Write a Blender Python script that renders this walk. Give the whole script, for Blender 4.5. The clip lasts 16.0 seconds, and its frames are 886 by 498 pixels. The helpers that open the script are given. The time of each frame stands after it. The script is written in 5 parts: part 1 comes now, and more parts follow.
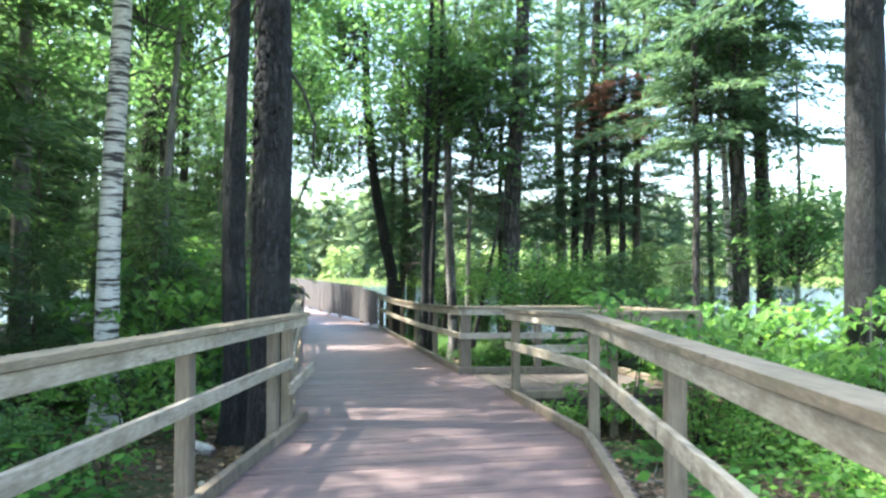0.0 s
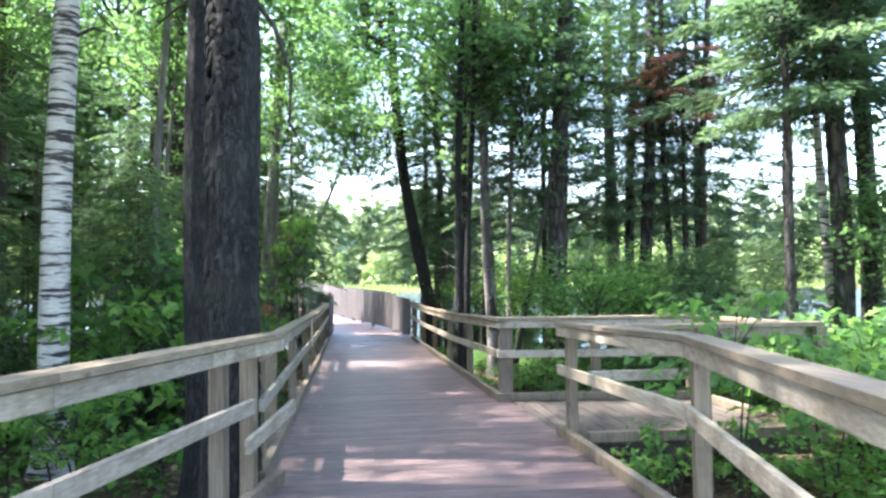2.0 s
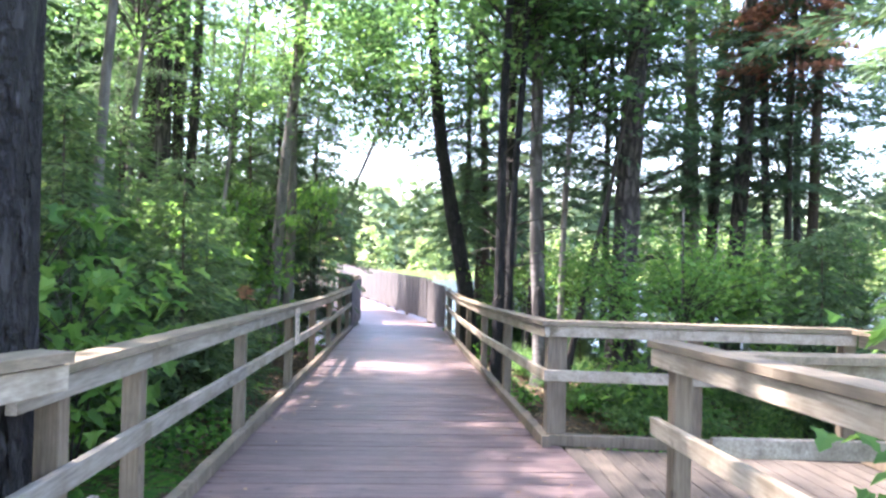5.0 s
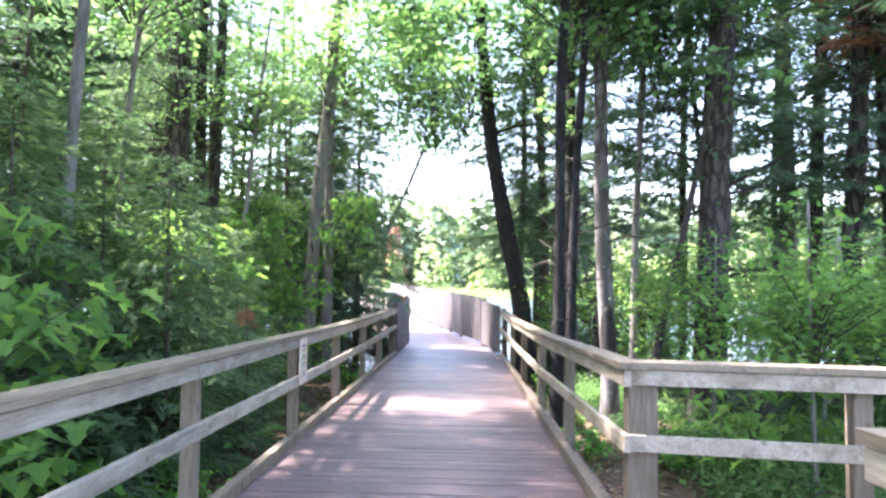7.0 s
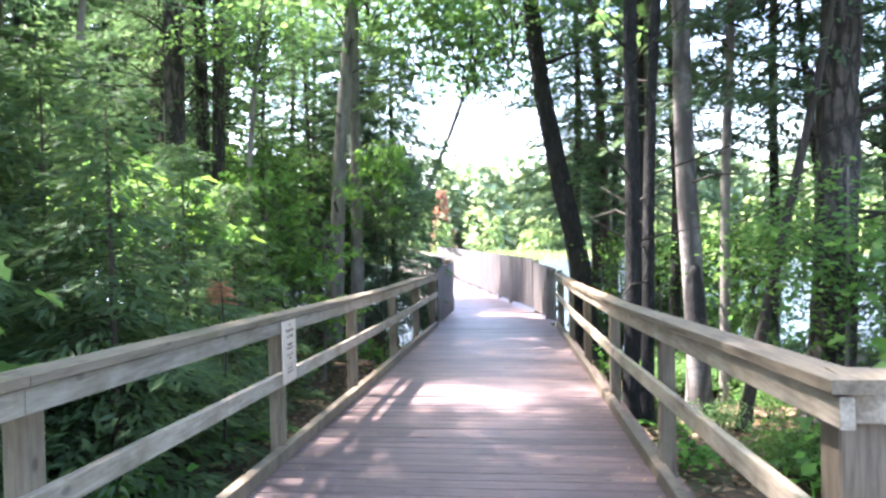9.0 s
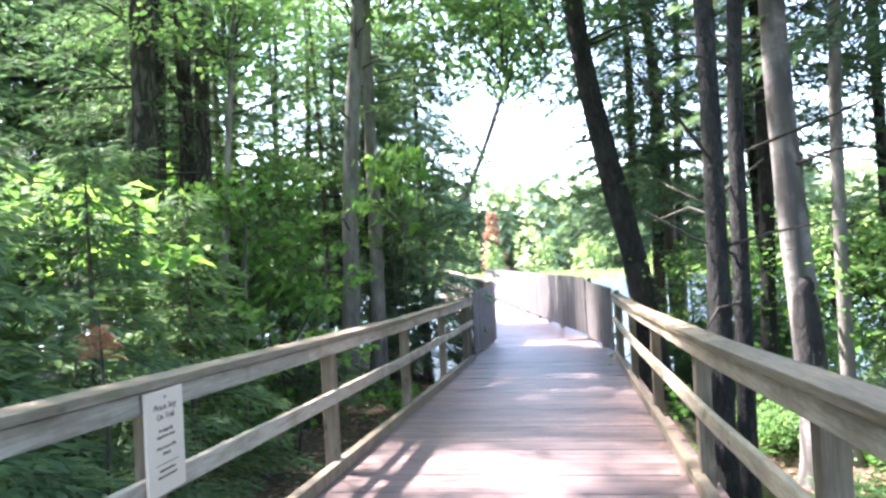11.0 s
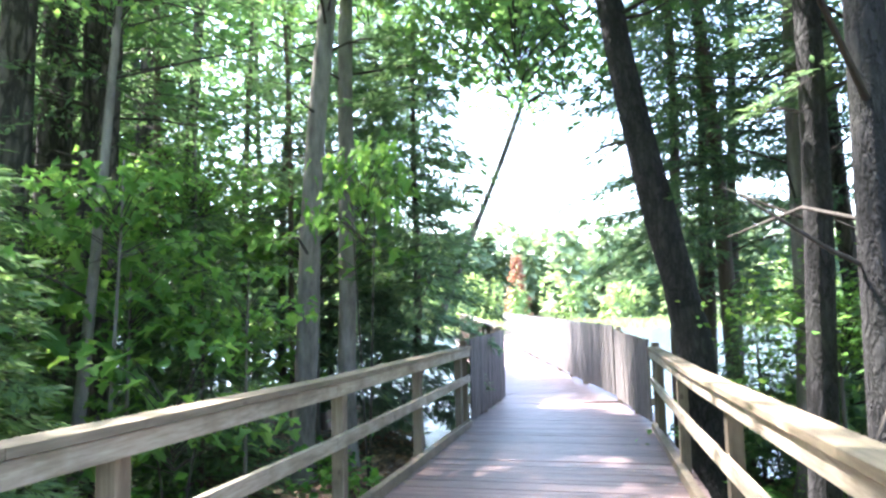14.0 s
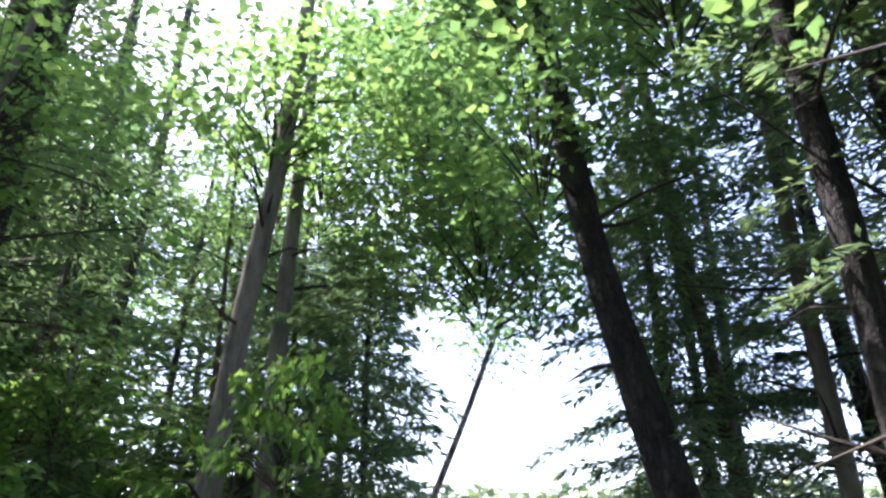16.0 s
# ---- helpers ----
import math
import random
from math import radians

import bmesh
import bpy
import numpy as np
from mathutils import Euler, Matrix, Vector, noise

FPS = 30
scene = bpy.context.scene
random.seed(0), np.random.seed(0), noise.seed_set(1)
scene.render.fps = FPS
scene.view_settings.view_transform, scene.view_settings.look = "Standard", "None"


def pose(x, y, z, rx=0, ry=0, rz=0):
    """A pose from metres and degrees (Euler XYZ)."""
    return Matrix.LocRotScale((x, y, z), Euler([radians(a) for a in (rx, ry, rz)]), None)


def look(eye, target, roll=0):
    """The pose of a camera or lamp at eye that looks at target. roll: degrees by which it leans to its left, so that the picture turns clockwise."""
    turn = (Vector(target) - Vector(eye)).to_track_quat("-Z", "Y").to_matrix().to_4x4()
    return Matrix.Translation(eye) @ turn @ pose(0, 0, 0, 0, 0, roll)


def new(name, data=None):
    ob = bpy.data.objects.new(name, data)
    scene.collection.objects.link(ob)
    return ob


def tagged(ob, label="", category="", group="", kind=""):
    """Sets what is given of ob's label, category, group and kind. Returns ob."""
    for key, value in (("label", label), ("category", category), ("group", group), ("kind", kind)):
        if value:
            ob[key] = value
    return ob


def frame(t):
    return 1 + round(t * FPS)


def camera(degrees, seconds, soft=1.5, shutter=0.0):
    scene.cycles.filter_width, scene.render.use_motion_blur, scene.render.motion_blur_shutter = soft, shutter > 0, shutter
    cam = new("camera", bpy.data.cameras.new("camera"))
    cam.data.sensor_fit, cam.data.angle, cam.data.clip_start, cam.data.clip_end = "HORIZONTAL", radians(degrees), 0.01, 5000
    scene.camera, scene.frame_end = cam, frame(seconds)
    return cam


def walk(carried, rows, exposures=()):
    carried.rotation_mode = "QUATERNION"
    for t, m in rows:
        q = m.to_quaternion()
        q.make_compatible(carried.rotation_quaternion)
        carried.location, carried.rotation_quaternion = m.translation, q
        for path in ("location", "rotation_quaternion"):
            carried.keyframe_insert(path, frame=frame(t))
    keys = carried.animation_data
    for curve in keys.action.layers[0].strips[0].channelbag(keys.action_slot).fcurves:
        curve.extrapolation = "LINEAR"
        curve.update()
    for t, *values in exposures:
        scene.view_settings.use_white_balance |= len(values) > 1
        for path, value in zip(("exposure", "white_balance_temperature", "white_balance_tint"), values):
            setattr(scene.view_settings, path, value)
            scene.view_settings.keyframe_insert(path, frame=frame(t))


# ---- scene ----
cam = camera(65.9, 16.0, soft=2.6)
EXPO = 3.4
PATH = [
    (0, (0.594, 1.796, 1.533), (0.882, 3.775, 1.577), 0.1),
    (0.5, (0.713, 2.261, 1.54), (1.056, 4.231, 1.588), -1.7),
    (1, (0.852, 2.74, 1.526), (1.116, 4.721, 1.601), 0.4),
    (1.5, (0.918, 3.233, 1.51), (1.146, 5.218, 1.604), 0.4),
    (2, (0.983, 3.733, 1.482), (1.15, 5.725, 1.543), -0.7),
    (2.5, (1.032, 4.223, 1.464), (1.133, 6.22, 1.503), 0.1),
    (3, (1.094, 4.682, 1.459), (1.195, 6.679, 1.473), -1.9),
    (3.5, (1.199, 5.184, 1.451), (1.238, 7.184, 1.44), 0.3),
    (3.7, (1.229, 5.366, 1.454), (1.283, 7.365, 1.45), 0.3),
    (5.8, (1.568, 7.159, 1.354), (1.57, 9.158, 1.39), 1.9),
    (6, (1.595, 7.321, 1.366), (1.611, 9.321, 1.408), 1.7),
    (6.5, (1.634, 7.766, 1.358), (1.583, 9.765, 1.405), 0.4),
    (7, (1.646, 8.221, 1.354), (1.484, 10.213, 1.428), 0.7),
    (7.5, (1.665, 8.661, 1.327), (1.494, 10.653, 1.385), 1.9),
    (8, (1.662, 9.129, 1.299), (1.447, 11.118, 1.286), -0.1),
    (8.5, (1.64, 9.626, 1.285), (1.329, 11.601, 1.251), -0.0),
    (9, (1.592, 10.115, 1.275), (1.285, 12.091, 1.244), -1.1),
    (9.2, (1.598, 10.304, 1.259), (1.237, 12.271, 1.267), -0.7),
    (11.3, (1.643, 12.33, 1.177), (1.182, 14.275, 1.232), -3.0),
    (11.5, (1.67, 12.498, 1.164), (1.181, 14.436, 1.248), -1.9),
    (12, (1.617, 12.921, 1.139), (1.127, 14.859, 1.208), -2.0),
    (12.5, (1.611, 13.267, 1.126), (1.201, 15.223, 1.206), -2.6),
    (13, (1.593, 13.717, 1.132), (1.163, 15.668, 1.24), -2.2),
    (13.5, (1.535, 14.154, 1.098), (1.083, 16.097, 1.236), -2.5),
    (14, (1.521, 14.578, 1.103), (0.996, 16.5, 1.277), -1.4),
    (14.5, (1.489, 14.974, 1.09), (1.0, 16.903, 1.284), -0.3),
    (15, (1.47, 15.38, 1.104), (1.015, 17.286, 1.505), -2.2),
    (15.5, (1.444, 15.764, 1.124), (0.963, 17.59, 1.782), -0.9),
    (16, (1.415, 16.12, 1.13), (1.011, 17.868, 2.015), -0.6),
]
walk(cam, [(t, look(eye, target, roll)) for t, eye, target, roll in PATH],
     exposures=[(0.0, EXPO - 0.2, 6500, 6), (2.0, EXPO - 0.05, 6450, 14), (3.5, EXPO, 6450, 20), (6.2, EXPO + 0.52, 6450, 27), (8.4, EXPO + 0.58, 6480, 22), (9.2, EXPO + 0.45, 6500, 22), (11.4, EXPO + 0.55, 6400, 18), (12.5, EXPO + 0.75, 6350, 16), (14.5, EXPO + 0.7, 6350, 16), (15.2, EXPO + 0.4, 6450, 24), (16.0, EXPO - 0.65, 6450, 30)])

# ---- light ----
world = bpy.data.worlds.new("sky")
scene.world = world
world.use_nodes = True
wn = world.node_tree
sky = wn.nodes.new("ShaderNodeTexSky")
sky.sky_type = "NISHITA"
sky.sun_disc = False
sky.sun_elevation = radians(60)
sky.sun_rotation = radians(284)
sky.air_density, sky.dust_density, sky.ozone_density = 1.0, 2.0, 1.0
wn.nodes["Background"].inputs[1].default_value = 0.14
wn.links.new(sky.outputs[0], wn.nodes["Background"].inputs[0])
sun = new("sun", bpy.data.lights.new("sun", "SUN"))
sun.data.energy, sun.data.angle, sun.data.color = 3.0, radians(1.4), (1.0, 0.96, 0.91)
sun.matrix_world = look((-23.5, 6, 43), (0, 0, 0))


# ---- materials ----
def mat(name):
    m = bpy.data.materials.new(name)
    m.use_nodes = True
    t = m.node_tree
    return m, t, t.nodes["Principled BSDF"]


def node(t, kind, **sets):
    n = t.nodes.new(kind)
    for key, value in sets.items():
        n.inputs[key.replace("_", " ")].default_value = value
    return n


def ramp(t, src, *stops):
    r = t.nodes.new("ShaderNodeValToRGB")
    while len(r.color_ramp.elements) < len(stops):
        r.color_ramp.elements.new(0.5)
    for e, (p, c) in zip(r.color_ramp.elements, stops):
        e.position, e.color = p, (*c, 1)
    t.links.new(src, r.inputs[0])
    return r.outputs[0]


def mixc(t, fac, a, b, mode="MIX"):
    n = t.nodes.new("ShaderNodeMix")
    n.data_type, n.blend_type = "RGBA", mode
    for sock, v in ((n.inputs[0], fac), (n.inputs[6], a), (n.inputs[7], b)):
        if isinstance(v, bpy.types.NodeSocket):
            t.links.new(v, sock)
        else:
            sock.default_value = v if isinstance(v, (int, float)) else (*v, 1)
    return n.outputs[2]


def noisy(t, scale, detail=4.0, stretch=(1, 1, 1), coord="Object", rough=0.6):
    c = t.nodes.new("ShaderNodeTexCoord")
    mp = t.nodes.new("ShaderNodeMapping")
    mp.inputs["Scale"].default_value = stretch
    t.links.new(c.outputs[coord], mp.inputs[0])
    n = node(t, "ShaderNodeTexNoise", Scale=scale, Detail=detail, Roughness=rough)
    t.links.new(mp.outputs[0], n.inputs[0])
    return n.outputs[0]


def bump(t, bsdf, src, strength, dist=0.01):
    b = node(t, "ShaderNodeBump", Strength=strength, Distance=dist)
    t.links.new(src, b.inputs["Height"])
    t.links.new(b.outputs[0], bsdf.inputs["Normal"])


def wood(name, dark, light, stain, along, rough=0.85):
    """Weathered timber: grain along the object's long axis, blotches of moss and dirt."""
    m, t, b = mat(name)
    geo = t.nodes.new("ShaderNodeNewGeometry")
    info = t.nodes.new("ShaderNodeObjectInfo")
    shift = t.nodes.new("ShaderNodeVectorMath")
    shift.operation = "SCALE"
    shift.inputs[0].default_value = (7.0, 11.0, 5.0)
    t.links.new(info.outputs["Random"], shift.inputs[3])
    place = t.nodes.new("ShaderNodeVectorMath")
    t.links.new(geo.outputs["Position"], place.inputs[0])
    t.links.new(shift.outputs[0], place.inputs[1])
    mp = t.nodes.new("ShaderNodeMapping")
    mp.inputs["Scale"].default_value = tuple(0.05 if k == along else 1 for k in range(3))
    t.links.new(place.outputs[0], mp.inputs[0])
    fine = node(t, "ShaderNodeTexNoise", Scale=75.0, Detail=5.0, Roughness=0.65)
    t.links.new(mp.outputs[0], fine.inputs[0])
    grain = fine.outputs[0]
    big = node(t, "ShaderNodeTexNoise", Scale=2.6, Detail=6.0, Roughness=0.65)
    t.links.new(place.outputs[0], big.inputs[0])
    blot = big.outputs[0]
    base = ramp(t, grain, (0.3, dark), (0.66, light))
    streak = t.nodes.new("ShaderNodeMapping")
    streak.inputs["Scale"].default_value = tuple(0.12 if k == along else 1 for k in range(3))
    t.links.new(place.outputs[0], streak.inputs[0])
    wear = node(t, "ShaderNodeTexNoise", Scale=14.0, Detail=5.0, Roughness=0.7)
    t.links.new(streak.outputs[0], wear.inputs[0])
    base = mixc(t, ramp(t, wear.outputs[0], (0.5, (0, 0, 0)), (0.68, (0.75, 0.75, 0.75))), base, tuple(v * 0.62 for v in dark))
    tone = ramp(t, info.outputs["Random"], (0.0, (0.72, 0.72, 0.74)), (1.0, (1.12, 1.08, 1.04)))
    base = mixc(t, 1.0, base, tone, "MULTIPLY")
    base = mixc(t, ramp(t, blot, (0.48, (0, 0, 0)), (0.72, (0.8, 0.8, 0.8))), base, stain)
    spot = t.nodes.new("ShaderNodeMapping")
    spot.inputs["Scale"].default_value = tuple(0.6 if k == along else 1 for k in range(3))
    t.links.new(place.outputs[0], spot.inputs[0])
    knot = node(t, "ShaderNodeTexVoronoi", Scale=7.0)
    t.links.new(spot.outputs[0], knot.inputs[0])
    base = mixc(t, ramp(t, knot.outputs["Distance"], (0.07, (0.8, 0.8, 0.8)), (0.15, (0, 0, 0))), base, tuple(v * 0.45 for v in dark))
    t.links.new(base, b.inputs["Base Color"])
    b.inputs["Roughness"].default_value = rough
    bump(t, b, grain, 0.5, 0.004)
    return m


RAIL = wood("weathered_rail", (0.29, 0.25, 0.19), (0.50, 0.45, 0.355), (0.15, 0.12, 0.075), 1)
CAPW = wood("mossy_cap", (0.18, 0.145, 0.098), (0.30, 0.25, 0.175), (0.115, 0.105, 0.055), 1)
POST = wood("grey_post", (0.15, 0.118, 0.082), (0.26, 0.215, 0.155), (0.1, 0.082, 0.052), 2)
DECK = wood("deck_plank", (0.125, 0.085, 0.08), (0.225, 0.16, 0.15), (0.1, 0.066, 0.06), 0, 0.6)
FENCE = wood("fence_board", (0.09, 0.082, 0.079), (0.175, 0.16, 0.155), (0.075, 0.068, 0.064), 2)


def leafy(name, a, b_, c, through_=0.55, rough=0.6):
    """Leaf: a diffuse face with some gloss, and light coming through it."""
    m, t, b = mat(name)
    out = t.nodes["Material Output"]
    g = t.nodes.new("ShaderNodeNewGeometry")
    info = t.nodes.new("ShaderNodeObjectInfo")
    col = ramp(t, g.outputs["Random Per Island"], (0.0, a), (0.55, b_), (1.0, c))
    col = mixc(t, 1.0, col, ramp(t, info.outputs["Random"], (0.0, (0.75, 0.8, 0.8)), (1.0, (1.2, 1.15, 1.0))), "MULTIPLY")
    t.links.new(col, b.inputs["Base Color"])
    b.inputs["Roughness"].default_value = rough
    b.inputs["Specular IOR Level"].default_value = 0.3
    tr = t.nodes.new("ShaderNodeBsdfTranslucent")
    t.links.new(mixc(t, 1.0, col, (1.16, 1.2, 0.92), "MULTIPLY"), tr.inputs[0])
    mx = t.nodes.new("ShaderNodeMixShader")
    mx.inputs[0].default_value = through_
    t.links.new(b.outputs[0], mx.inputs[1])
    t.links.new(tr.outputs[0], mx.inputs[2])
    t.links.new(mx.outputs[0], out.inputs[0])
    return m


LEAF = leafy("maple_leaf", (0.088, 0.178, 0.083), (0.135, 0.262, 0.106), (0.215, 0.355, 0.125), 0.6)
LEAFY = leafy("young_leaf", (0.09, 0.205, 0.068), (0.145, 0.30, 0.082), (0.24, 0.40, 0.105), 0.6)
NEEDLE = leafy("conifer_needle", (0.07, 0.128, 0.09), (0.105, 0.18, 0.112), (0.145, 0.23, 0.122), 0.5)
NEEDLE2 = leafy("hemlock_needle", (0.083, 0.15, 0.095), (0.12, 0.207, 0.115), (0.175, 0.275, 0.128), 0.55)
CEDARLEAF = leafy("cedar_needle", (0.10, 0.175, 0.125), (0.15, 0.24, 0.165), (0.205, 0.31, 0.195), 0.6)
REDDY = leafy("dead_needle", (0.26, 0.11, 0.09), (0.36, 0.16, 0.12), (0.44, 0.23, 0.17), 0.4)
FERN = leafy("fern_frond", (0.05, 0.16, 0.04), (0.09, 0.25, 0.05), (0.16, 0.36, 0.07), 0.5)
LITTER = leafy("dry_leaf", (0.10, 0.06, 0.04), (0.23, 0.145, 0.09), (0.40, 0.29, 0.2), 0.1, 0.8)
# Far woods and shore bushes carry the haze in paler, greyer leaf colours.
HAZYLEAF = leafy("hazed_far_leaf", (0.13, 0.19, 0.13), (0.18, 0.25, 0.15), (0.26, 0.33, 0.18), 0.25, 0.9)
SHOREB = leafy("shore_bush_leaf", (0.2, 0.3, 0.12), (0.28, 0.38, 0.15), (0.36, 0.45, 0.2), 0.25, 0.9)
MARSH = leafy("marsh_grass", (0.22, 0.29, 0.10), (0.32, 0.40, 0.13), (0.42, 0.48, 0.2), 0.3, 0.8)


def bark(name, dark, light, scale=9.0, strength=0.9, ridges=0.16, plates=0.0):
    """Bark: ridges along the trunk; plates: deep cracks between scaly plates."""
    m, t, b = mat(name)
    n1 = noisy(t, scale, 6, (1, 1, ridges), rough=0.7)
    n2 = noisy(t, 1.3, 4)
    c = ramp(t, n1, (0.36, dark), (0.68, light))
    height = n1
    if plates:
        co = t.nodes.new("ShaderNodeTexCoord")
        mp = t.nodes.new("ShaderNodeMapping")
        mp.inputs["Scale"].default_value = (1, 1, 0.3)
        t.links.new(co.outputs["Object"], mp.inputs[0])
        warp = node(t, "ShaderNodeTexNoise", Scale=plates * 0.8, Detail=4.0, Roughness=0.7)
        t.links.new(mp.outputs[0], warp.inputs[0])
        push = t.nodes.new("ShaderNodeVectorMath")
        push.operation = "MULTIPLY_ADD"
        push.inputs[1].default_value = (0.16, 0.16, 0.16)
        t.links.new(warp.outputs["Color"], push.inputs[0])
        t.links.new(mp.outputs[0], push.inputs[2])
        v = node(t, "ShaderNodeTexVoronoi", Scale=plates)
        v.feature = "DISTANCE_TO_EDGE"
        t.links.new(push.outputs[0], v.inputs[0])
        crack = ramp(t, v.outputs["Distance"], (0.03, (0, 0, 0)), (0.22, (1, 1, 1)))
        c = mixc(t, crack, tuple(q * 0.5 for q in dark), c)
        height = mixc(t, 0.4, crack, n1)
    c = mixc(t, ramp(t, n2, (0.5, (0, 0, 0)), (0.75, (0.35, 0.35, 0.35))), c, (0.09, 0.10, 0.07))
    t.links.new(c, b.inputs["Base Color"])
    b.inputs["Roughness"].default_value = 0.9
    bump(t, b, height, strength, 0.04)
    return m


# Near-black bark has the trunks' shade in its colour; the next is paler.
SHADEBARK = bark("shaded_bark", (0.011, 0.011, 0.0115), (0.04, 0.038, 0.039), 20, 1.0, 0.3, 18.0)
DUSKBARK = bark("wood_pine_bark", (0.045, 0.039, 0.036), (0.15, 0.13, 0.12), 14, 0.9, 0.3, 9.0)
BROWNBARK = bark("brown_bark", (0.05, 0.038, 0.03), (0.13, 0.10, 0.08), 8, 0.6)
GREYBARK = bark("grey_bark", (0.09, 0.083, 0.075), (0.25, 0.235, 0.21), 7, 0.5, 0.3)
CHAR = bark("charred_bark", (0.012, 0.011, 0.011), (0.05, 0.046, 0.045), 14, 0.9, 0.5)
TWIG = bark("twig_bark", (0.022, 0.018, 0.016), (0.06, 0.05, 0.042), 20, 0.3)


def birch_bark():
    m, t, b = mat("birch_bark")
    n1 = noisy(t, 2.6, 5, (1, 1, 9), rough=0.6)
    n2 = noisy(t, 12, 3, (1, 1, 5))
    n3 = noisy(t, 1.1, 3)
    c = ramp(t, n2, (0.3, (0.40, 0.375, 0.34)), (0.7, (0.68, 0.655, 0.61)))
    c = mixc(t, ramp(t, n1, (0.43, (1, 1, 1)), (0.49, (0, 0, 0))), c, (0.035, 0.03, 0.028))
    c = mixc(t, ramp(t, n3, (0.55, (0, 0, 0)), (0.72, (0.6, 0.6, 0.6))), c, (0.2, 0.18, 0.15))
    t.links.new(c, b.inputs["Base Color"])
    b.inputs["Roughness"].default_value = 0.75
    bump(t, b, n1, 0.35, 0.01)
    return m


BIRCH = birch_bark()
OLDBIRCH = bark("old_birch_bark", (0.12, 0.11, 0.1), (0.30, 0.28, 0.265), 5, 0.4, 2.6, 3.5)


def soil():
    m, t, b = mat("forest_floor")
    n1, n2, n3 = noisy(t, 0.5, 6), noisy(t, 14, 6), noisy(t, 45, 4)
    c = ramp(t, n2, (0.3, (0.03, 0.022, 0.015)), (0.52, (0.09, 0.06, 0.04)), (0.72, (0.2, 0.14, 0.09)))
    c = mixc(t, ramp(t, n1, (0.45, (0, 0, 0)), (0.62, (0.8, 0.8, 0.8))), c, (0.035, 0.075, 0.02))
    t.links.new(c, b.inputs["Base Color"])
    b.inputs["Roughness"].default_value = 0.95
    bump(t, b, n3, 0.8, 0.03)
    return m


SOIL = soil()


def water():
    m, t, b = mat("lake_water")
    b.inputs["Base Color"].default_value = (0.03, 0.045, 0.05, 1)
    b.inputs["Roughness"].default_value = 0.22
    b.inputs["IOR"].default_value = 1.33
    bump(t, b, noisy(t, 2.5, 4, (1, 0.5, 1)), 0.3, 0.08)
    return m


WATER = water()


def plain(name, col, rough=0.6, metal=0.0):
    m, t, b = mat(name)
    n = noisy(t, 30, 3)
    t.links.new(mixc(t, n, tuple(v * 0.85 for v in col), tuple(min(1, v * 1.1) for v in col)), b.inputs["Base Color"])
    b.inputs["Roughness"].default_value, b.inputs["Metallic"].default_value = rough, metal
    return m


SIGN = plain("sign_panel", (0.62, 0.52, 0.41), 0.5)
INK = plain("sign_ink", (0.12, 0.09, 0.08), 0.6)
STEEL = plain("bolt_steel", (0.3, 0.28, 0.26), 0.5, 0.8)


# ---- shapes ----
RISE = 0.033


def deck_z(y):
    """The deck falls gently towards the lake and is level over the water."""
    return -RISE * (min(y, 27.0) - 8.0)


def D(x, y, h):
    return Vector((x, y, deck_z(y) + h))


def ground_z(x, y):
    side = max(0.0, x - 9.0) * 0.55 + max(0.0, -x - 14.0) * 0.15
    side -= 7.0 * min(1.0, max(0.0, (-x - 1.6) / 1.6)) * min(1.0, max(0.0, (x + 17.0) / 3.0))
    k = min(1.0, max(0.0, (y + side - 23.0) / 4.5))
    k = k * k * (3 - 2 * k)
    dry = -RISE * (min(max(y, -15.0), 27.0) - 8.0) - 0.42
    dry += 0.10 * noise.noise((x * 0.35, y * 0.35, 0)) + 0.04 * noise.noise((x * 1.3, y * 1.3, 3))
    dry += 0.035 * max(0.0, min(-x - 3.0, 12.0))
    return dry * (1 - k) + (-2.0) * k


LAKE_Z = -1.12


def obj(name, verts, faces, material, parent=None, label="", smooth=False):
    me = bpy.data.meshes.new(name)
    me.from_pydata([tuple(v) for v in verts], [], faces)
    me.materials.append(material)
    if smooth:
        me.polygons.foreach_set("use_smooth", [True] * len(me.polygons))
    me.update()
    ob = new(name, me)
    ob.parent = parent
    if label:
        ob["label"] = label
    return ob


def share(name, me, parent, m=None):
    ob = new(name, me)
    ob.parent = parent
    if m is not None:
        ob.matrix_basis = m
    return ob


def thing(name, label, category, group="", kind="", at=(0, 0, 0)):
    ob = new(name)
    ob.empty_display_size = 0.1
    ob.location = at
    return tagged(ob, label, category, group, kind)


def beam_mesh(name, material, axis, c=0.006):
    """A timber of length 1 along the axis and section 1 x 1, with eased edges, to be scaled."""
    me = bpy.data.meshes.new(name)
    o = [(-.5 + c, -.5), (.5 - c, -.5), (.5, -.5 + c), (.5, .5 - c), (.5 - c, .5), (-.5 + c, .5), (-.5, .5 - c), (-.5, -.5 + c)]
    vs = []
    for e in (-0.5, 0.5):
        for a, b in o:
            v = [a, b]
            v.insert(axis, e)
            vs.append(v)
    fs = [tuple(range(7, -1, -1)), tuple(range(8, 16))]
    fs += [(k, (k + 1) % 8, 8 + (k + 1) % 8, 8 + k) for k in range(8)]
    if axis == 1:
        fs = [tuple(reversed(f)) for f in fs]
    me.from_pydata(vs, [], fs)
    me.materials.append(material)
    me.update()
    return me


MESH_RAIL = beam_mesh("rail_timber", RAIL, 1, 0.05)
MESH_CAP = beam_mesh("cap_timber", CAPW, 1, 0.04)
MESH_POST = beam_mesh("post_timber", POST, 2, 0.05)
MESH_PLANK = beam_mesh("plank_timber", DECK, 0, 0.03)
MESH_BOARD = beam_mesh("board_timber", FENCE, 2, 0.05)
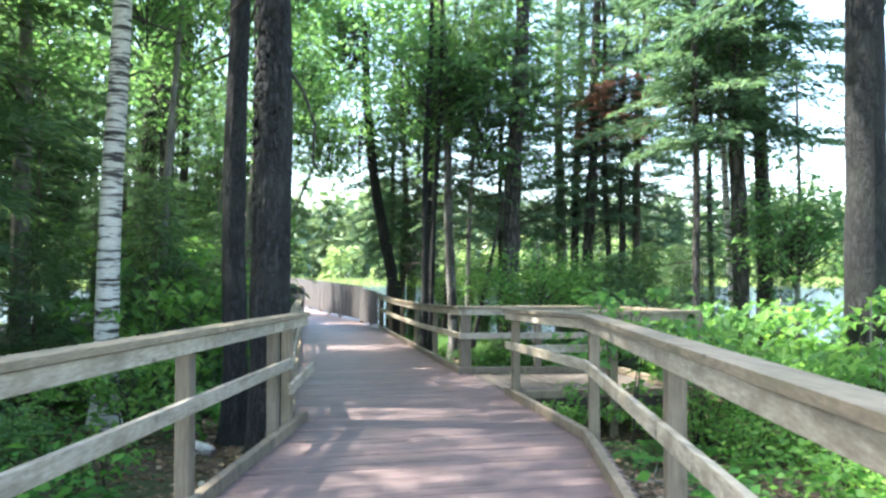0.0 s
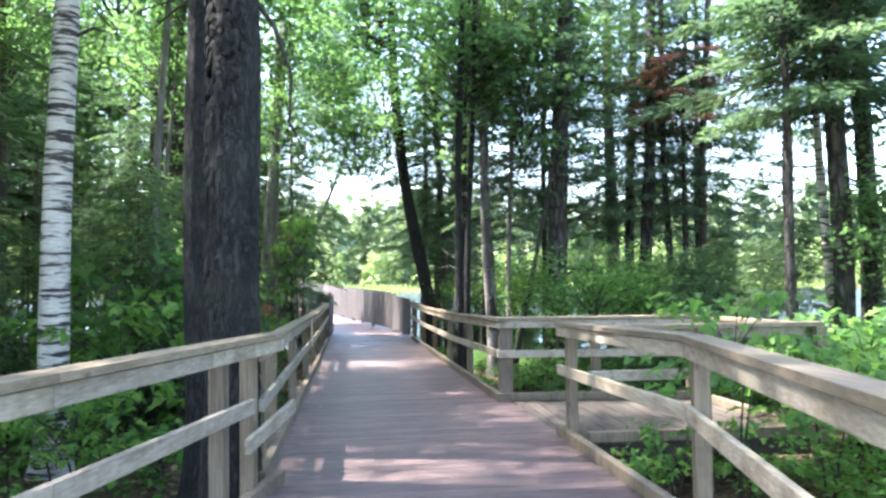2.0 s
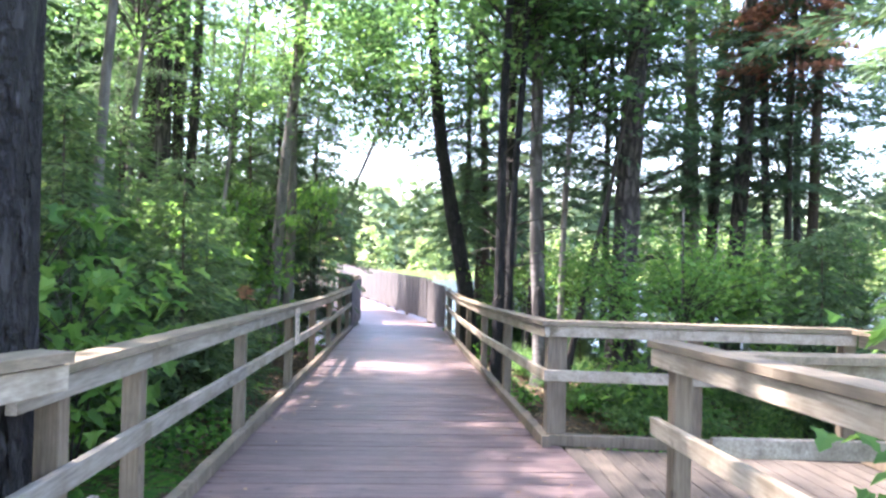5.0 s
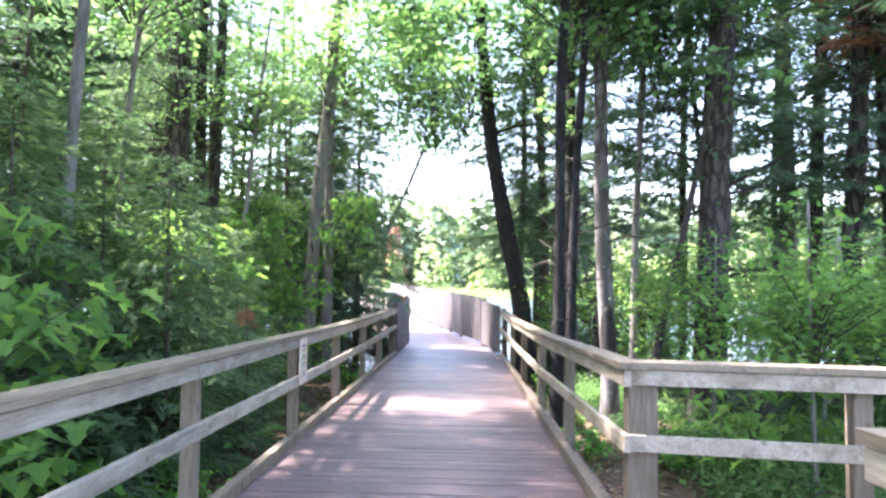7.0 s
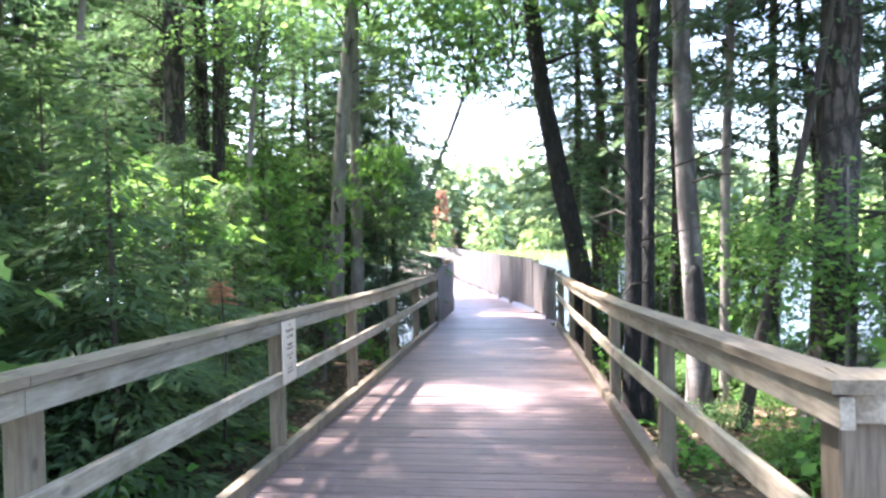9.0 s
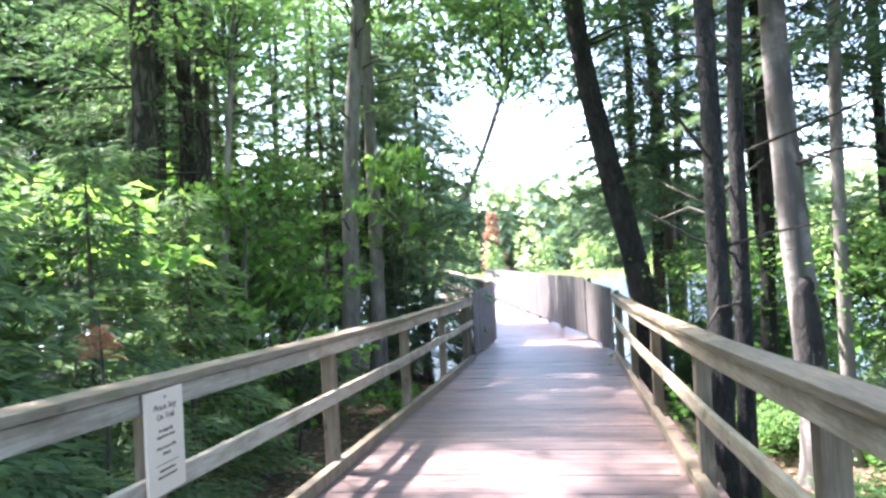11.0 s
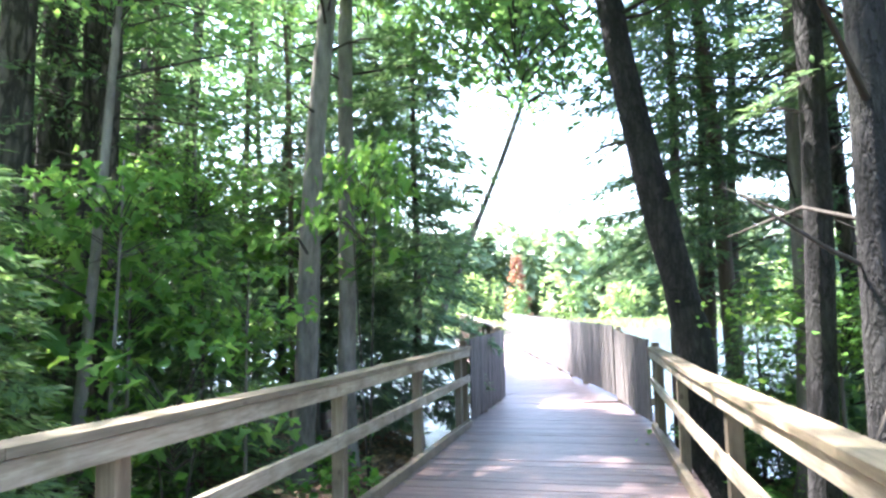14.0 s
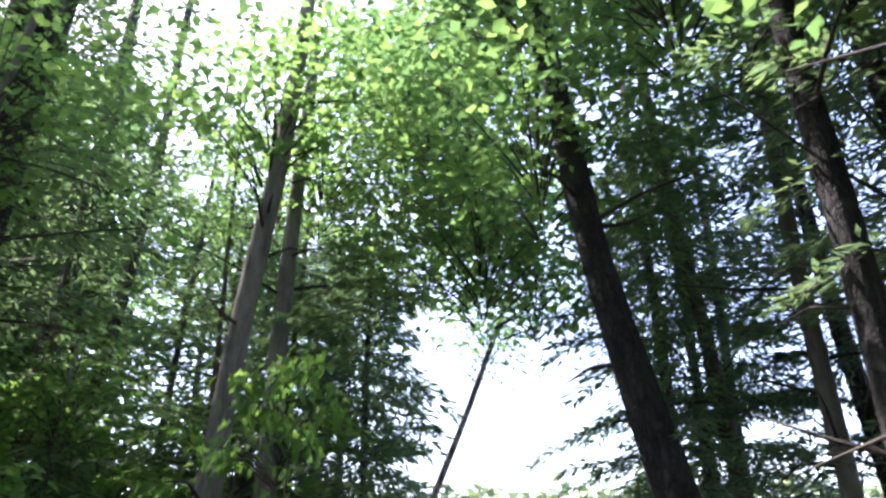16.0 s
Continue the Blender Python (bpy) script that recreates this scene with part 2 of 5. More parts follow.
MESH_CURB = beam_mesh("curb_timber", POST, 1, 0.05)


def timber(name, me, p, q, w, h, parent, label=""):
    """A timber from p to q, w wide across and h high; p and q lie on the middle of its section."""
    p, q = Vector(p), Vector(q)
    d = q - p
    yaxis = d.normalized()
    x = yaxis.cross(Vector((0, 0, 1))).normalized()
    z = x.cross(yaxis)
    m = Matrix((x * w, yaxis * d.length, z * h)).transposed().to_4x4()
    m.translation = (p + q) / 2
    inv = parent.matrix_basis.inverted() if parent else Matrix()
    ob = share(name, me, parent, inv @ m)
    if label:
        ob["label"] = label
    return ob


def upright(name, me, x, y, z0, z1, w, d, parent, turn=0.0, lean=0.0):
    m = Matrix.Translation((x, y, (z0 + z1) / 2)) @ Matrix.Rotation(turn, 4, "Z") @ Matrix.Rotation(lean, 4, "Y") @ Matrix.Diagonal((w, d, z1 - z0, 1))
    return share(name, me, parent, parent.matrix_basis.inverted() @ m)


# ---- ground and lake ----
def ground():
    xs = np.concatenate([np.linspace(-400, -26, 12), np.linspace(-22, 22, 89), np.linspace(26, 400, 12)])
    ys = np.concatenate([np.linspace(-200, -14, 8), np.linspace(-10, 34, 89), np.linspace(40, 600, 14)])
    vs = [(x, y, ground_z(x, y)) for y in ys for x in xs]
    n = len(xs)
    fs = [(j * n + i, j * n + i + 1, (j + 1) * n + i + 1, (j + 1) * n + i) for j in range(len(ys) - 1) for i in range(n - 1)]
    return tagged(obj("ground", vs, fs, SOIL, smooth=True), "brown forest floor with leaf litter and moss", "ground", kind="structure")


ground()
tagged(obj("water", [(-900, 12, LAKE_Z), (900, 12, LAKE_Z), (900, 1500, LAKE_Z), (-900, 1500, LAKE_Z)], [(0, 1, 2, 3)], WATER),
       "calm bright lake beyond the trees", "lake", kind="structure")


# ---- boardwalk ----
def left_edge(y):
    return 0.24 + (y - 8.7) * 0.185 if y < 8.9 else 0.03 - 0.0525 * (y - 10.3)


def right_edge(y):
    if y < 7.5:
        return 2.65 + (y - 7.5) * 0.225
    if y < 10.05:
        return 2.65 - (y - 7.5) * 0.035
    return 2.33 - 0.0525 * (y - 12.05)


walkway = tagged(new("deck"), "weathered brown plank boardwalk through the woods", "boardwalk", kind="structure")
rng = np.random.default_rng(4)
TILT = -0.0525
y = -6.0
PITCH = 0.142
while y < 27.2:
    xl, xr = left_edge(y) - 0.16, right_edge(y) + 0.16
    xm, w = (xl + xr) / 2, xr - xl
    m = Matrix.Translation((xm, y, deck_z(y) - 0.019 + rng.normal(0, 0.0012))) @ Matrix.Rotation(-math.atan(RISE), 4, "X") @ Matrix.Rotation(-TILT + rng.normal(0, 0.0015), 4, "Z")
    m = m @ Matrix.Diagonal((w * (1 + rng.normal(0, 0.002)), PITCH - 0.007, 0.038, 1))
    share("plank", MESH_PLANK, walkway, m)
    y += PITCH
for side in (0, 1, 2):
    for a, b in ((-6.0, 8.6), (8.6, 27.0)):
        xa = left_edge(a) * (1 - side / 2) + right_edge(a) * side / 2
        xb = left_edge(b) * (1 - side / 2) + right_edge(b) * side / 2
        timber("joist", MESH_CURB, D(xa, a, -0.14), D(xb, b, -0.14), 0.05, 0.19, walkway)


# ---- railings ----
def railing(name, label, line, top, post_ys, out, joints, group="boardwalk railings", curb=True, mid_until=99.0):
    """A railing along line(y), with its posts on the outer side: flat cap, fascia, middle rail and kerb of eased timber."""
    y0, y1 = joints[0], joints[-1]
    base = D(line(y0), y0, 0)
    ob = thing(name, label, "railing", group, at=base)
    pts = [(line(v), v) for v in joints]
    for (xa, ya), (xb, yb) in zip(pts, pts[1:]):
        n = Vector((yb - ya, xa - xb, 0)).normalized() * out

        def at(px, py, off, h):
            return D(px, py, h) + n * off
        ta, tb = top(ya), top(yb)
        g = 0.002
        timber("cap", MESH_CAP, at(xa, ya + g, 0.055, ta - 0.019), at(xb, yb - g, 0.055, tb - 0.019), 0.15, 0.038, ob, "mossy flat top board")
        timber("fascia", MESH_RAIL, at(xa, ya + g, 0.02, ta - 0.088), at(xb, yb - g, 0.02, tb - 0.088), 0.038, 0.085, ob)
        if yb <= mid_until:
            timber("middle_rail", MESH_RAIL, at(xa, ya + g, 0.02, ta - 0.44), at(xb, yb - g, 0.02, tb - 0.44), 0.038, 0.09, ob)
        if curb:
            timber("kerb", MESH_CURB, at(xa, ya + g, 0.03, 0.047), at(xb, yb - g, 0.03, 0.047), 0.07, 0.092, ob)
    for v in post_ys:
        e = 0.05
        n = Vector((2 * e, line(v - e) - line(v + e), 0)).normalized() * out
        p = Vector((line(v), v, 0)) + n * 0.086
        upright("post", MESH_POST, p.x, p.y, ground_z(p.x, p.y) - 0.2, deck_z(v) + top(v) - 0.04, 0.09, 0.09, ob, math.atan2(n.y, n.x))
    return ob


def near_left(v):
    return 0.24 + (v - 8.7) * 0.185


def straight_left(v):
    return 0.03 - 0.0525 * (v - 10.3)


def straight_right(v):
    return 2.33 - 0.0525 * (v - 12.05)


def near_right(v):
    return 2.65 + (v - 7.5) * 0.225 if v < 7.5 else 2.65 - (v - 7.5) * 0.035


railing("timber_railing", "pale weathered timber railing beside a pine trunk", near_left, lambda v: 1.075,
        (-2.9, -0.6, 1.5, 3.75, 6.05, 7.85, 8.3), -1, (-5.5, -1.6, 2.4, 6.3, 7.6, 8.2, 8.75), mid_until=8.3)
railing("timber_railing", "long weathered grey timber railing with mossy cap", straight_left,
        lambda v: 1.0 + 0.1 * max(0.0, min(1.0, (v - 18) / 6.0)),
        (9.1, 9.9, 12.15, 14.6, 16.8, 19.15, 21.35, 23.5), -1, (8.7, 9.9, 12.05, 16.2, 18.9, 21.1, 23.95))
railing("timber_railing", "long weathered timber railing with a corner post", straight_right,
        lambda v: 1.02 - 0.05 * max(0.0, min(1.0, (v - 12) / 4.0)) + 0.1 * max(0.0, min(1.0, (v - 19) / 5.0)),
        (14.45, 16.6, 18.9, 21.3, 23.5), 1, (12.02, 15.9, 20.0, 24.0))
railing("timber_railing", "weathered timber railing bending beside leafy shrubs", near_right,
        lambda v: 1.05 + 0.035 * max(0.0, min(1.0, (10 - v) / 2.5)),
        (-2.4, 0.0, 2.4, 4.85, 7.45, 9.85), 1, (-5.5, -1.5, 1.9, 4.85, 7.48, 10.03))

# a loose lower rail where the two left railings overlap
loose = thing("loose_rail", "split loose rail hanging between two posts", "rail", at=D(0.1, 7.9, 0.4))
timber("rail", MESH_RAIL, D(near_left(8.0) + 0.025, 8.0, 0.42), D(near_left(8.85) + 0.03, 8.85, 0.53), 0.036, 0.09, loose)


# ---- viewing platform ----
def x_run(name, label, x0, x1, ya, yb, top, posts, out, curb=True):
    """A railing across, from (x0, ya) to (x1, yb)."""
    ob = thing(name, label, "railing", "platform railings", at=D(x0, ya, 0))
    d = Vector((x1 - x0, yb - ya, 0)).normalized()
    n = Vector((-d.y, d.x, 0)) * out
    pa, pb = D(x0, ya, 0), D(x1, yb, 0)
    timber("cap", MESH_CAP, pa + n * 0.055 + Vector((0, 0, top - 0.019)), pb + n * 0.055 + Vector((0, 0, top - 0.019)), 0.15, 0.038, ob)
    timber("fascia", MESH_RAIL, pa + n * 0.02 + Vector((0, 0, top - 0.088)), pb + n * 0.02 + Vector((0, 0, top - 0.088)), 0.038, 0.085, ob)
    timber("middle_rail", MESH_RAIL, pa + n * 0.02 + Vector((0, 0, top - 0.45)), pb + n * 0.02 + Vector((0, 0, top - 0.45)), 0.038, 0.09, ob)
    if curb:
        timber("kerb", MESH_CURB, pa + n * 0.03 + Vector((0, 0, 0.047)), pb + n * 0.03 + Vector((0, 0, 0.047)), 0.07, 0.092, ob)
    for f in posts:
        p = pa.lerp(pb, f) + n * 0.09
        upright("post", MESH_POST, p.x, p.y, ground_z(p.x, p.y) - 0.2, p.z + top - 0.04, 0.10, 0.10, ob)
    return ob


PX, PY0, PY1 = 4.75, 9.72, 11.95
x_run("platform_railing", "weathered timber railing along a viewing platform", 2.36, PX, 12.1, PY1 - 0.12, 1.02, (0.5, 0.985), 1)
plat_corner = thing("corner_post", "stout square timber corner post", "post", at=D(2.46, 12.2, 0))
upright("post", MESH_POST, 2.455, 12.20, ground_z(2.46, 12.2) - 0.2, deck_z(12.1) + 0.975, 0.165, 0.14, plat_corner)
x_run("platform_railing", "weathered timber railing half hidden by leaves", 2.75, PX + 0.15, PY0, PY0 - 0.02, 1.03, (0.48, 0.985), -1)
side = thing("platform_railing", "end railing of the viewing platform", "railing", "platform railings", at=D(PX + 0.06, PY0, 0))
for h, w, t_, me in ((1.0, 0.15, 0.038, MESH_CAP), (0.93, 0.038, 0.092, MESH_RAIL), (0.57, 0.038, 0.09, MESH_RAIL), (0.047, 0.07, 0.092, MESH_CURB)):
    timber("rail", me, D(PX + 0.06, PY0 + 0.08, h), D(PX + 0.02, PY1 - 0.14, h), w, t_, side)
platform = tagged(new("platform_floor"), "grey plank floor of a small viewing platform", "platform", kind="structure")
PLATW = wood("platform_wood", (0.07, 0.058, 0.047), (0.135, 0.112, 0.09), (0.06, 0.05, 0.038), 1)
MESH_PPLANK = beam_mesh("platform_plank", PLATW, 1, 0.03)
x = 2.58
while x < PX + 0.1:
    yb = 10.0 if x < 2.72 else PY0
    timber("plank", MESH_PPLANK, D(x, yb, -0.022), D(x, 12.02 - 0.05 * (x - 2.3), -0.022), 0.135, 0.038, platform)
    x += 0.142
timber("rim_joist", MESH_PPLANK, D(2.6, PY0 + 0.05, -0.115), D(PX + 0.1, PY0 + 0.05, -0.115), 0.04, 0.14, platform)


# ---- board fences at the bridge ----
def board_fence(label, path, tops, low, inward, cap=False, step=0.104):
    """Upright boards side by side on the inner side of posts and two back rails."""
    p0 = D(path[0][0], path[0][1], 0)
    ob = thing("board_fence", label, "fence", "bridge fences", at=p0)
    rr = np.random.default_rng(int(abs(path[0][0]) * 100))
    for (xa, ya), (xb, yb), ta, tb in zip(path, path[1:], tops, tops[1:]):
        d = Vector((xb - xa, yb - ya, 0))
        length = d.length
        d.normalize()
        n = Vector((d.y, -d.x, 0)) * inward
        turn = math.atan2(d.y, d.x)
        k = step / 2
        while k < length:
            f = k / length
            px, py = xa + d.x * k, ya + d.y * k
            z = deck_z(py)
            top = ta + (tb - ta) * f
            upright("board", MESH_BOARD, px, py, z + low + rr.normal(0, 0.006), z + top + rr.normal(0, 0.008), step - 0.024 - abs(rr.normal(0, 0.004)), 0.022 + abs(rr.normal(0, 0.006)), ob, turn)
            k += step
        for h in (0.35, 0.95):
            timber("back_rail", MESH_RAIL, D(xa, ya, h) - n * 0.032, D(xb, yb, h) - n * 0.032, 0.038, 0.09, ob)
        steps = max(1, round(length / 1.9))
        for q in range(steps + 1):
            f = q / steps
            p = Vector((xa, ya, 0)).lerp(Vector((xb, yb, 0)), min(0.985, max(0.015, f))) - n * 0.1
            upright("post", MESH_POST, p.x, p.y, -2.2, deck_z(p.y) + ta + (tb - ta) * f - 0.03, 0.09, 0.09, ob, turn)
        if cap:
            timber("cap", MESH_CAP, D(xa, ya, ta + 0.025) - n * 0.03, D(xb, yb, tb + 0.025) - n * 0.03, 0.15, 0.038, ob)
    return ob


board_fence("grey upright board fence at the bridge's start", ((1.70, 24.05), (1.19, 27.35)), (1.15, 1.29), 0.10, -1)
board_fence("grey upright board fence curving over the lake", ((1.17, 27.42), (0.37, 30.1), (-0.50, 33.3), (-1.7, 37.6), (-4.6, 48.0)), (1.36, 1.38, 1.4, 1.42, 1.45), 0.11, -1)
board_fence("grey upright board fence panel at the bend", ((-0.70, 24.0), (-0.83, 27.3)), (1.2, 1.31), 0.08, 1)
board_fence("grey board fence with a flat cap over water", ((-0.90, 27.4), (-2.9, 34.6), (-7.2, 50.0)), (1.32, 1.36, 1.4), 0.11, 1, cap=True)


def bridge_deck():
    vs, fs = [], []
    rr = np.random.default_rng(8)
    u = Vector((-0.27, 0.963, 0)).normalized()
    r = Vector((u.y, -u.x, 0))
    k = 0.0
    while k < 26:
        c = Vector((0.15, 27.25, deck_z(28) - 0.02)) + u * k + r * 0.02
        a, b = r * 1.35, u * 0.067
        h = Vector((0, 0, 0.019))
        o = len(vs)
        for sz in (-1, 1):
            for sa, sb in ((-1, -1), (1, -1), (1, 1), (-1, 1)):
                vs.append(c + a * sa + b * sb + h * (sz + rr.normal(0, 0.04)))
        fs += [(o, o + 3, o + 2, o + 1), (o + 4, o + 5, o + 6, o + 7)] + [(o + i, o + (i + 1) % 4, o + 4 + (i + 1) % 4, o + 4 + i) for i in range(4)]
        k += 0.142
    return tagged(obj("bridge_deck", vs, fs, DECK), "sunlit plank deck of the bridge over the lake", "boardwalk", kind="stuff")


bridge_deck()


# ---- trail sign ----
def text_mesh(words, size, parent, m):
    cu = bpy.data.curves.new("lettering", "FONT")
    cu.body, cu.size, cu.align_x, cu.extrude = words, size, "CENTER", 0.0008
    tmp = bpy.data.objects.new("lettering", cu)
    scene.collection.objects.link(tmp)
    me = bpy.data.meshes.new_from_object(tmp.evaluated_get(bpy.context.evaluated_depsgraph_get()))
    bpy.data.objects.remove(tmp)
    me.materials.clear()
    me.materials.append(INK)
    return share("lettering", me, parent, m)


def trail_sign():
    sx, sy = straight_left(14.55), 14.55
    ob = thing("trail_sign", "cream trail sign with dark lettering on the railing", "sign", at=D(sx + 0.02, sy, 0.56))
    me = beam_mesh("sign_board", SIGN, 2, 0.02)
    share("panel", me, ob, Matrix.Rotation(0.0525, 4, "Z") @ Matrix.Translation((0, 0, 0.185)) @ Matrix.Diagonal((0.012, 0.262, 0.42, 1)))
    face = Matrix.Rotation(0.0525, 4, "Z") @ Matrix(((0, 0, 1, 0.0068), (1, 0, 0, 0), (0, 1, 0, 0), (0, 0, 0, 1)))
    for words, size, h in (("Please Stay", 0.036, 0.315), ("On Trail", 0.036, 0.275), ("Ecologically", 0.022, 0.225), ("Sensitive Area", 0.022, 0.2),
                           ("No Access On", 0.022, 0.155), ("Islands", 0.022, 0.13)):
        text_mesh(words, size, ob, face @ Matrix.Translation((0, h, 0)))
    bar = beam_mesh("sign_bar", INK, 0, 0.01)
    for h, w, t_ in ((0.095, 0.16, 0.003), (0.07, 0.11, 0.009), (0.045, 0.13, 0.009)):
        share("bar", bar, ob, face @ Matrix.Translation((0, h, 0)) @ Matrix.Diagonal((w, t_, 0.0015, 1)))
    bolt = bpy.data.meshes.new("bolt")
    bm = bmesh.new()
    bmesh.ops.create_cone(bm, cap_ends=True, segments=10, radius1=0.009, radius2=0.006, depth=0.006)
    bm.to_mesh(bolt)
    bm.free()
    bolt.materials.append(STEEL)
    share("bolt", bolt, ob, face @ Matrix.Translation((0, 0.365, 0.002)))


trail_sign()


# ---- foliage shapes ----
def unit(a):
    return a / np.maximum(np.linalg.norm(a, axis=-1, keepdims=True), 1e-6)


def leaves(name, P, A, N, L, W, material, fold=0.12, sticks=()):
    """One mesh of separate folded leaves: base P, direction A, upper side N, length L and width W; sticks: (from, to, radius) of their twigs."""
    A = unit(A)
    S = unit(np.cross(A, N))
    N = np.cross(S, A)
    L, W = np.broadcast_to(L, len(P))[:, None], np.broadcast_to(W, len(P))[:, None]
    mid = P + A * L * 0.42 - N * W * fold
    V = np.stack([P, mid + S * W / 2 + N * W * 2 * fold, P + A * L - N * L * 0.06, mid - S * W / 2 + N * W * 2 * fold], 1).reshape(-1, 3)
    n = len(P)
    o = np.arange(n)[:, None] * 4
    idx = (o + np.array([0, 1, 2, 0, 2, 3])).reshape(-1, 3)
    slot = np.zeros(len(idx), dtype=np.int32)
    if len(sticks):
        a, b = np.array([q[0] for q in sticks]), np.array([q[1] for q in sticks])
        w = np.array([q[2] for q in sticks])[:, None]
        d = unit(b - a)
        u = unit(np.cross(d, np.array([0.31, 0.2, 0.93])))
        v = np.cross(d, u)
        ring = [u * w, (-0.5 * u + 0.87 * v) * w, (-0.5 * u - 0.87 * v) * w]
        T = np.stack([a + q for q in ring] + [b + q * 0.35 for q in ring], 1).reshape(-1, 3)
        k = len(V) + np.arange(len(a))[:, None] * 6
        tri = (k + np.array([0, 1, 4, 0, 4, 3, 1, 2, 5, 1, 5, 4, 2, 0, 3, 2, 3, 5])).reshape(-1, 3)
        V, idx = np.concatenate([V, T]), np.concatenate([idx, tri])
        slot = np.concatenate([slot, np.ones(len(tri), dtype=np.int32)])
    me = bpy.data.meshes.new(name)
    me.vertices.add(len(V))
    me.vertices.foreach_set("co", V.astype(np.float32).ravel())
    me.loops.add(3 * len(idx))
    me.loops.foreach_set("vertex_index", idx.astype(np.int32).ravel())
    me.polygons.add(len(idx))
    me.polygons.foreach_set("loop_start", np.arange(0, 3 * len(idx), 3, dtype=np.int32))
    me.materials.append(material)
    me.materials.append(TWIG)
    me.polygons.foreach_set("material_index", slot)
    me.update(calc_edges=True)
    me.validate()
    return me


def rand_dirs(g, n, flat=0.4):
    a = g.uniform(0, 2 * np.pi, n)
    return unit(np.stack([np.cos(a), np.sin(a), g.normal(0, flat, n)], 1))


def broad_crown(name, seed, R, H, clusters, per, L, material, flat=0.35, hollow=0.35, twigs=True):
    """Layered sprays of broad leaves in an uneven crown, base at z = 0."""
    g = np.random.default_rng(seed)
    d = unit(g.normal(0, 1, (clusters, 3)))
    rad = (hollow + (1 - hollow) * g.random(clusters) ** 0.6) * (0.75 + 0.35 * np.sin(3 * np.arctan2(d[:, 1], d[:, 0]) + seed))
    C = d * rad[:, None] * np.array([R, R, H / 2]) + np.array([0, 0, H / 2])
    out = unit(C - np.array([0, 0, H * 0.35])) * np.array([1, 1, 0.3])
    k = np.repeat(np.arange(clusters), per)
    n = len(k)
    spread = g.normal(0, 1, (n, 3)) * np.array([0.23, 0.23, 0.085]) * R ** 0.35
    P = C[k] + spread
    A = unit(out[k] * 0.6 + rand_dirs(g, n, 0.35) - np.array([0, 0, 0.25]))
    N = unit(np.array([0, 0, 1.0]) + g.normal(0, flat, (n, 3)))
    size = L * g.uniform(0.6, 1.25, n)
    roots = np.stack([C[:, 0] * 0.12, C[:, 1] * 0.12, C[:, 2] * 0.6], 1)
    knees = roots * 0.45 + C * 0.55 + np.array([0, 0, 0.08 * R])
    sticks = [(a, b, 0.011 * R ** 0.5) for a, b in zip(roots, knees)] + [(a, b, 0.005 * R ** 0.5) for a, b in zip(knees, C)]
    return leaves(name, P, A, N, size, size * 0.72, material, sticks=sticks if twigs else ())


def conifer_crown(name, seed, H, reach, rows, droop, L, material, low=1.0, taper=0.75, gaps=0.2, step=0.07):
    """Whorls of drooping boughs, each with flat side twigs of needles, base at z = 0."""
    g = np.random.default_rng(seed)
    Ps, As, Ns, sticks = [], [], [], []
    for i in range(rows):
        f = (i + g.random()) / rows
        z = f * H
        az = i * 2.4 + g.normal(0, 0.4)
        if g.random() < gaps:
            continue
        length = reach * (low + (1 - low) * min(1, f * 3)) * (1 - taper * f) * g.uniform(0.55, 1.15)
        d = np.array([np.cos(az), np.sin(az), 0])
        side = np.array([-d[1], d[0], 0])
        m = max(5, int(length / step))
        s = np.linspace(0.12, 1, m)
        lift = g.normal(0.05, 0.12)
        X = d * (s * length)[:, None] + np.array([0, 0, 1]) * (z + lift * s * length - droop * s ** 2 * length)[:, None]
        half = m // 2
        sticks += [(np.array([0, 0, X[0][2] - 0.02]), X[half], 0.006 + 0.004 * length), (X[half], X[-1], 0.004 + 0.002 * length)]
        for sg in (-1, 1):
            tl = 0.42 * length ** 0.5 * (1.05 - s) * g.uniform(0.6, 1.2, m) + 0.05
            for q in (0.12, 0.38, 0.64, 0.9):
                pp = X + side * (sg * tl * q)[:, None] + d * (tl * q * 0.7)[:, None] + g.normal(0, 0.025, (m, 3)) - np.array([0, 0, 1]) * (tl * q * 0.25)[:, None]
                Ps.append(pp)
                As.append(unit(side * sg * g.uniform(0.3, 1.0, (m, 1)) + d * 0.8 - np.array([0, 0, 0.25]) + g.normal(0, 0.25, (m, 3))))
                Ns.append(unit(np.array([0, 0, 1.0]) + g.normal(0, 0.35, (m, 3))))
    P, A, N = np.concatenate(Ps), np.concatenate(As), np.concatenate(Ns)
    size = L * g.uniform(0.7, 1.3, len(P))
    return leaves(name, P, A, N, size, size * 0.25, material, 0.05, sticks)


MAPLE_OUTLINE = ((0.0, 0.0), (-0.06, 0.2), (0.14, 0.27), (0.30, 0.55), (0.42, 0.30), (0.58, 0.2), (0.74, 0.25), (1.0, 0.0))


